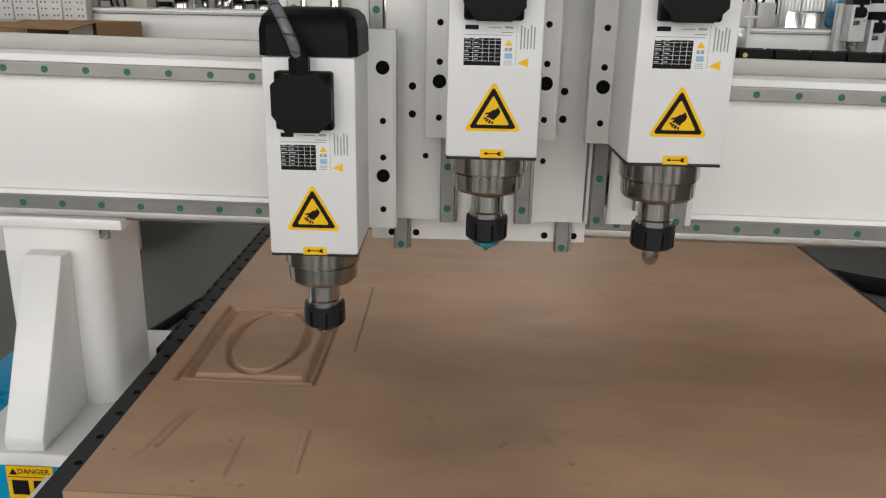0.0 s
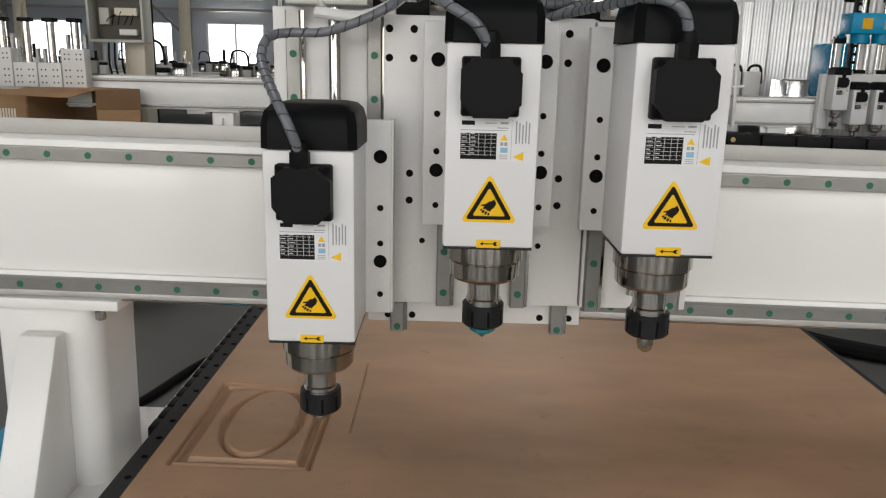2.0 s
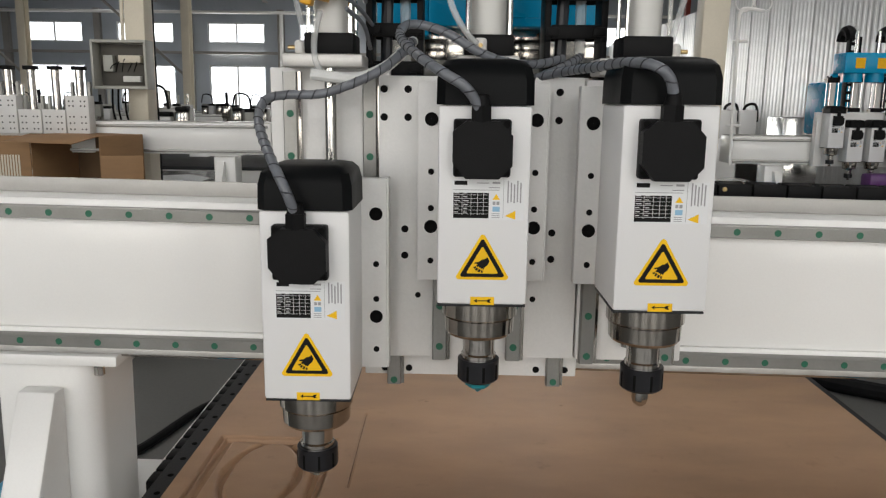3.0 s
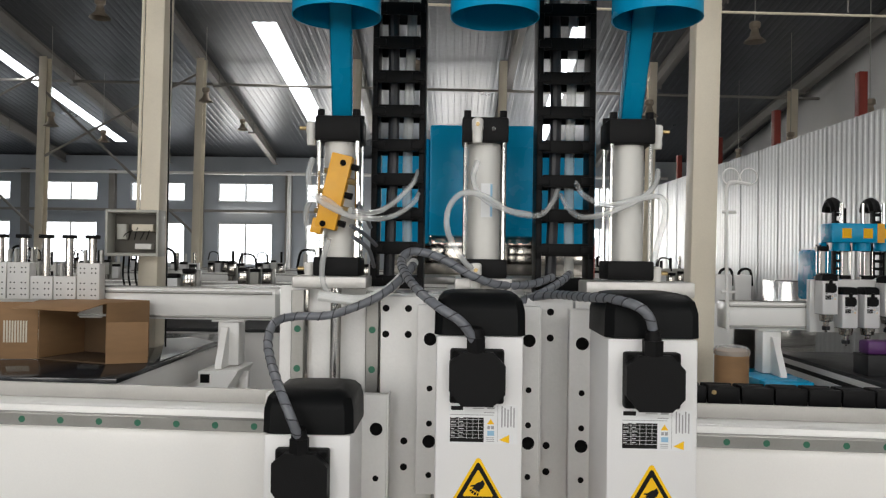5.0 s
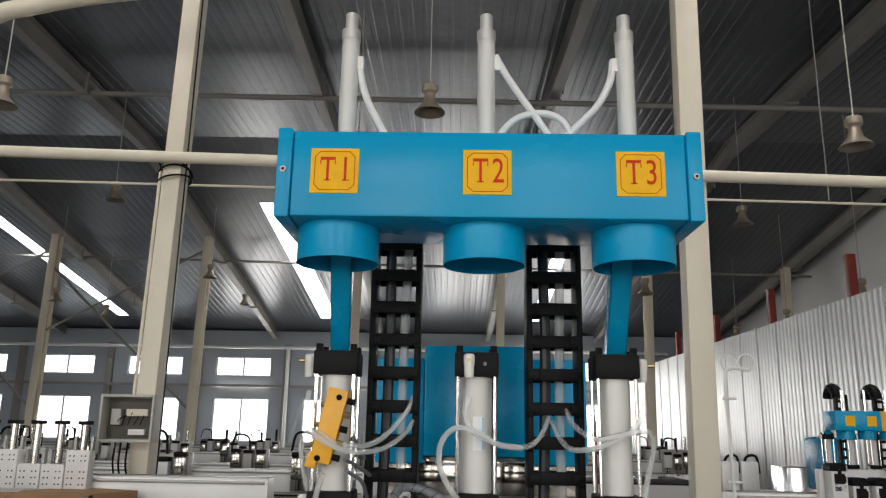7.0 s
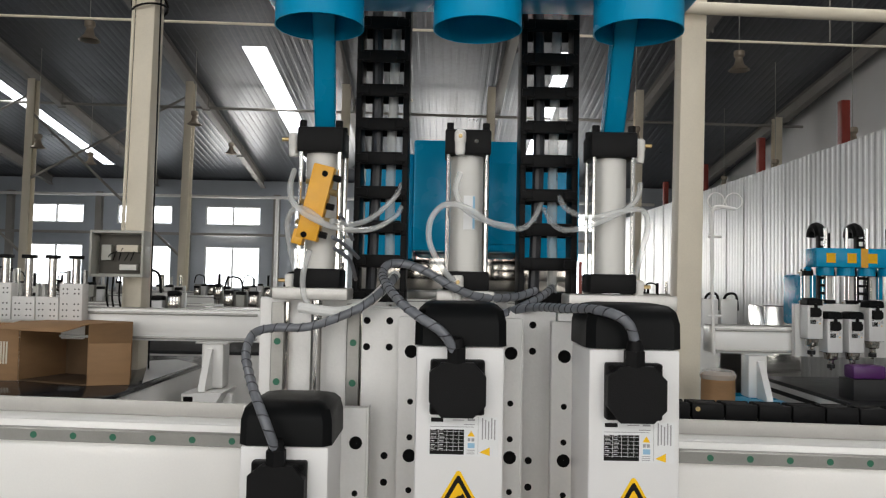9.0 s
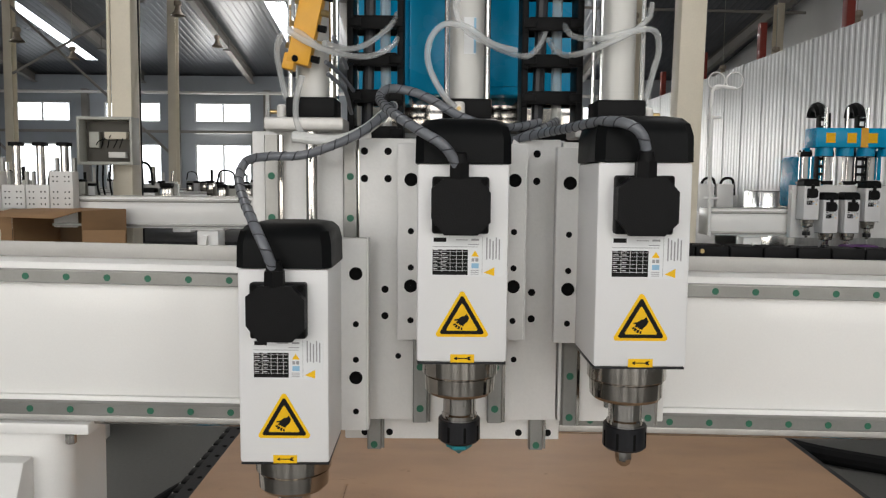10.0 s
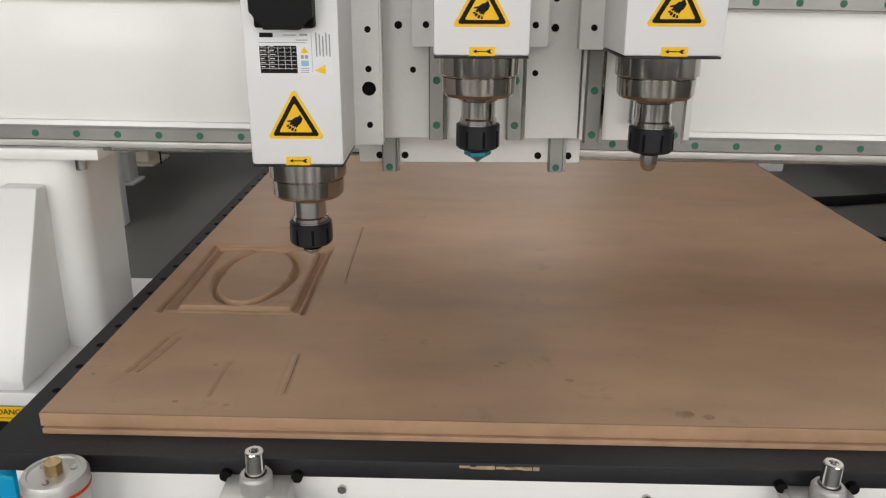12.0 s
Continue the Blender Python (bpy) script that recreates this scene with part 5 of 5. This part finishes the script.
part("rail_bar", box(2.86, 5.1, 5.42, 5.62, .7505, .895, .003), BEDBLACK, fb)
for tx, ty in ((2.95, 3.5), (4.9, 3.5), (2.95, 6.6), (4.9, 6.6)):
    part("bed_leg", box(tx - .06, tx + .06, ty - .06, ty + .06, 0, .4395, .004), WHITE, fb)
solo("dust_brush", box(2.87, 3.10, 5.44, 5.58, .8955, .99, .02), PURPLE, "purple plastic block standing on the black rail bar", "block")
part("carriage_plate", box(2.60, 3.42, fy - .075, fy - .016, 1.02, 1.40, .004), PLATE, fg)
src = bpy.data.objects["spindle_motor"]
for x, z in FAR_HEADS:
    c = copy_thing(src, Matrix.Translation((x, fy - .15, z - .12)))
    tagged(c, "light grey router spindle of the neighbouring four-head machine")
    for o in [o for o in c.children_recursive if o.name.split(".")[0] in ("warning_sign", "black_border", "inner_field", "symbol", "symbol_tip", "arrow_sticker", "arrow")]:
        bpy.data.objects.remove(o)
acs = bpy.data.objects["air_cylinder"]
for x in (2.70, 2.86, 3.02, 3.18):
    copy_thing(acs, Matrix.Translation((x, fy - .04, 1.405)))
fh = thing("dust_hood", (3.05, fy - .1, 1.66), "blue four-port dust hood with yellow tags on the neighbouring machine", "hood")
part("front_box", box(FAR["hx0"], FAR["hx1"], fy - .22, fy - .05, FAR["hz0"] + .02, FAR["hz1"], .004), BLUE, fh)
for i in range(4):
    x = FAR["hx0"] + .105 + .148 * i
    part("port", cyl((x, fy - .13, FAR["hz0"] - .04), (x, fy - .13, FAR["hz0"] + .02), .06, seg=20), BLUE, fh)
    part("tag", box(x - .035, x + .03, fy - .2225, fy - .2205, FAR["hz0"] + .05, FAR["hz1"] - .035), TAG, fh)
    part("lift_rod", cyl((x + .01, fy - .12, FAR["hz1"]), (x + .01, fy - .12, FAR["hz1"] + .15), .013, seg=10), CHROME, fh)
part("centre_tag", box(3.00, 3.05, fy - .2235, fy - .2205, FAR["hz0"] + .02, FAR["hz1"]), YELLOW, fh)
for x in (FAR["hx0"] + .0, FAR["hx1"] - .12):
    part("support_arm", box(x, x + .04, fy - .06, fy - .02, 1.44, FAR["hz0"] + .02, .003), BLUE, fh)
for x in (2.84, 3.12):
    c = thing("drag_chain", (x, fy, 1.3), "black plastic cable drag chain of the neighbouring machine", "cable chain", "drag chains")
    for i in range(9):
        part("link", chain_link(x - .04, x + .04, fy - .03, 1.41 + .0565 * i), BLACK, c)
    b = bmesh.new()
    add_tube(b, [Vector((x - .02, fy + .01 - .07 * math.cos(a / 8 * math.pi) + .06, 1.90 + .07 * math.sin(a / 8 * math.pi))) for a in range(9)], .04, 8)
    part("bend", b, BLACK, c)
mc = solo("motor_cover", box(2.80, 2.98, fy + .21, fy + .6, 1.225, 1.62, .03), BLUE, "rounded blue motor cover on the neighbouring gantry", "cover")

# wire stand with two rings
ws = thing("wire_stand", (2.01, 5.75, 1.0), "white tubular stand with two wire rings", "stand")
part("pole", tube([(2.02, 5.75, 1.02), (2.005, 5.75, 1.6), (2.0, 5.75, 2.0), (2.015, 5.75, 2.085), (2.06, 5.75, 2.10), (2.17, 5.75, 2.085)], .013, 8), WHITE, ws)
for x in (2.03, 2.16):
    b = bmesh.new()
    add_tube(b, [Vector((x + .06 * math.cos(a / 12 * math.pi), 5.75, 2.14 + .06 * math.sin(a / 12 * math.pi))) for a in range(25)], .005, 6)
    part("ring", b, WHITE, ws)
part("cross_bar", cyl((1.97, 5.75, 1.30), (2.07, 5.75, 1.30), .01, seg=8), WHITE, ws)
part("cross_bar", cyl((1.97, 5.75, 1.88), (2.07, 5.75, 1.88), .01, seg=8), WHITE, ws)
solo("fibre_drum", lathe(1.89, 5.3, [(.001, .0), (.105, .0), (.11, .02), (.11, .90), (.115, .92), (.105, .935), (.001, .935)], 28), CARD, "brown fibre drum standing beside the column", "drum")
solo("plastic_wrap", lathe(1.89, 5.3, [(.116, .90), (.120, .93), (.10, .955), (.05, .965), (.001, .968)], 14), CLEARTUBE, "crumpled clear plastic film over the drum", "film")
solo("steel_sheet_box", box(3.28, 3.66, 7.9, 8.3, 0, 1.33, .01), CHROME, "shiny wrapped box standing near the partition", "box")
for x in (2.45, 2.62):
    s_ = thing("wire_feeder", (x, 7.1, 0), "white enclosed control unit with a black cable loop", "machine unit", "control units")
    part("case", box(x - .10, x + .05, 7.0, 7.3, 1.15, 1.40, .01), WHITE, s_)
    part("loop", tube([(x - .05, 7.1, 1.28), (x - .04, 7.05, 1.43), (x + .05, 7.05, 1.44), (x + .07, 7.05, 1.30)], .012, 8), BLACK, s_)
    part("base", box(x - .12, x + .3, 6.98, 7.32, 0, 1.1495, .01), WHITE, s_)
solo("brown_rack", box(1.22, 1.52, 8.4, 8.7, 1.28, 1.30), REDPAINT, "dark red steel rack shelf", "rack")
for x in (1.23, 1.5):
    solo("rack_post", box(x, x + .03, 8.4, 8.43, 0, 1.75), REDPAINT, "dark red steel rack post", "post", "rack posts")

# further rows of machines across the hall
rr = random.Random(7)
for y, x0, x1, zt in ((8.4, -4.9, -.9, 1.18), (11.0, -9.5, -1.5, 1.12), (14.5, -13, 4.5, 1.15), (18.5, -15, 4.8, 1.15)):
    g = row_machine(y, x0, x1, zt, zt - .24, "white machine beam in a further row")
    x = x0 + .5
    while x < x1:
        part("post", box(x, x + .2, y + .02, y + .18, 0, zt - .2405, .01), WHITE, g)
        x += 1.6
    x = x0 + .15
    while x < x1 - .5:
        n = rr.choice((2, 3, 3, 4))
        h = thing("distant_router", (x + .2, y - .05, zt - .1), "grey machine head cluster in a further row", "machine head", "distant heads")
        part("plate", box(x, x + .17 * n, y - .09, y - .016, zt - .20, zt + .10 + .1 * rr.random(), .006), rr.choice((PLATE, GREYBOX, RAIL)), h)
        for k in range(n):
            xx = x + .17 * k + .02
            zz = zt - .15 + .1 * rr.random()
            part("spindle", box(xx, xx + .12, y - .20, y - .0905, zz, zz + .22, .01), rr.choice((SPINDLE, GREYBOX, DARKSTEEL)), h)
            part("cap", box(xx - .002, xx + .122, y - .203, y - .091, zz + .2205, zz + .27, .012), BLACK, h)
            part("nose", cyl((xx + .06, y - .145, zz - .11), (xx + .06, y - .145, zz), .03, seg=10), DARKSTEEL, h)
            if rr.random() < .6:
                part("air_cylinder", cyl((xx + .06, y - .06, zt + .1), (xx + .06, y - .06, zt + .33 + .1 * rr.random()), .026, seg=10), rr.choice((STEEL, BLACK, TUBEALU)), h)
        if rr.random() < .5:
            part("loop", tube([(x, y - .1, zt + .2), (x + .05, y - .1, zt + .38), (x + .22, y - .1, zt + .36), (x + .26, y - .1, zt + .15)], .014, 6), BLACK, h)
        x += .17 * n + .35 + 1.2 * rr.random()
    bedx = thing("neighbour_bed", ((x0 + x1) / 2, y - .8, 0), "white machine bed with dark top in a further row", "machine bed", "neighbouring beds")
    part("worktop", box(x0 + .3, x1 - .3, y - 1.2, y + .9, .80, .83, .003), BEDBLACK, bedx)
    part("frame", box(x0 + .32, x1 - .32, y - 1.18, y - 1.0, .0, .7995, .003), WHITE, bedx)
    part("frame", box(x0 + .32, x1 - .32, y + .6, y + .8, .0, .7995, .003), WHITE, bedx)

# marks on the board
for kx, ky, r in ((.180, 1.029, .004), (.10, 1.07, .003), (.093, 1.062, .0025), (.30, .955, .008), (.325, .95, .005), (-.26, 1.05, .0025), (-.40, 1.02, .0022), (.262, 1.70, .003), (-.02, 1.70, .003), (-.22, .955, .003), (-.28, .96, .0025)):
    b = bmesh.new()
    vs = [b.verts.new((kx + r * (1 + .35 * rr.random()) * math.cos(a / 9 * 2 * math.pi) * 1.2, ky + r * (1 + .35 * rr.random()) * math.sin(a / 9 * 2 * math.pi), .8302)) for a in range(9)]
    b.faces.new(vs)
    part("stain", b, STAIN, board)

SCRAPE = mat("bare_scrape", (0.40, 0.29, 0.18), 0.7, 0, 0.3, 120)
for u in range(9):
    x = .050 + .0095 * u
    w_ = .0030 + .0035 * rr.random()
    part("scrape", box(x - w_, x + w_, .8868, .8881, .7985 + .002 * rr.random(), .8015 + .002 * rr.random()), SCRAPE, bed)
for sx, sz in ((-.083, .762), (.25, .758), (.62, .755)):
    scr = part("panel_screw", cyl((sx, .900, sz), (sx, .896, sz), .0052, seg=6), STEEL, bed)

# dark saw kerfs left in the board
KERF = mat("dark_kerf", (0.19, 0.122, 0.078), 0.8, 0, 0.3, 90)
for ax, ay, bx_, by_, w in ((-.1350, 1.327, -.1370, 1.624, .0008), (-.1372, 1.648, -.30, 1.652, .0005), (-.1600, .982, -.1610, 1.085, .0008)):
    d = Vector((bx_ - ax, by_ - ay, 0)).normalized().cross(Vector((0, 0, 1)))
    b = bmesh.new()
    n = 14
    left, right = [], []
    for i in range(n + 1):
        p = Vector((ax, ay, .8303)).lerp(Vector((bx_, by_, .8303)), i / n)
        ww = w * (.55 + .5 * rr.random()) * (0.35 if i in (0, n) else 1)
        left.append(b.verts.new(p - d * ww))
        right.append(b.verts.new(p + d * ww))
    for i in range(n):
        b.faces.new((left[i], right[i], right[i + 1], left[i + 1]))
    part("kerf", b, KERF, board)

# bed, legs, beam and chain all lean alike
pivot, askew = Vector((-.6424, 1.3205, 1.2717)), Euler((0, .0146, -.0022))
turned = askew.to_matrix()
beam.location = pivot + turned @ (beam.location - pivot)
beam.rotation_euler = askew
heel = Vector((-.42, .93, .83))
for ob in [o for o in scene.objects if o.parent is None and o.name.startswith(("machine_bed", "mdf_panel", "locating_pin", "tool_setter", "side_chain"))]:
    ob.location = heel + turned @ (ob.location - heel)
    ob.rotation_euler = askew
for ob in [o for o in scene.objects if o.parent is None and o.name.startswith("gantry_leg")]:
    ob.location = pivot + turned @ (ob.location - pivot)
    ob.rotation_euler = askew
tray.location = pivot + turned @ (tray.location - pivot)
tray.rotation_euler = askew
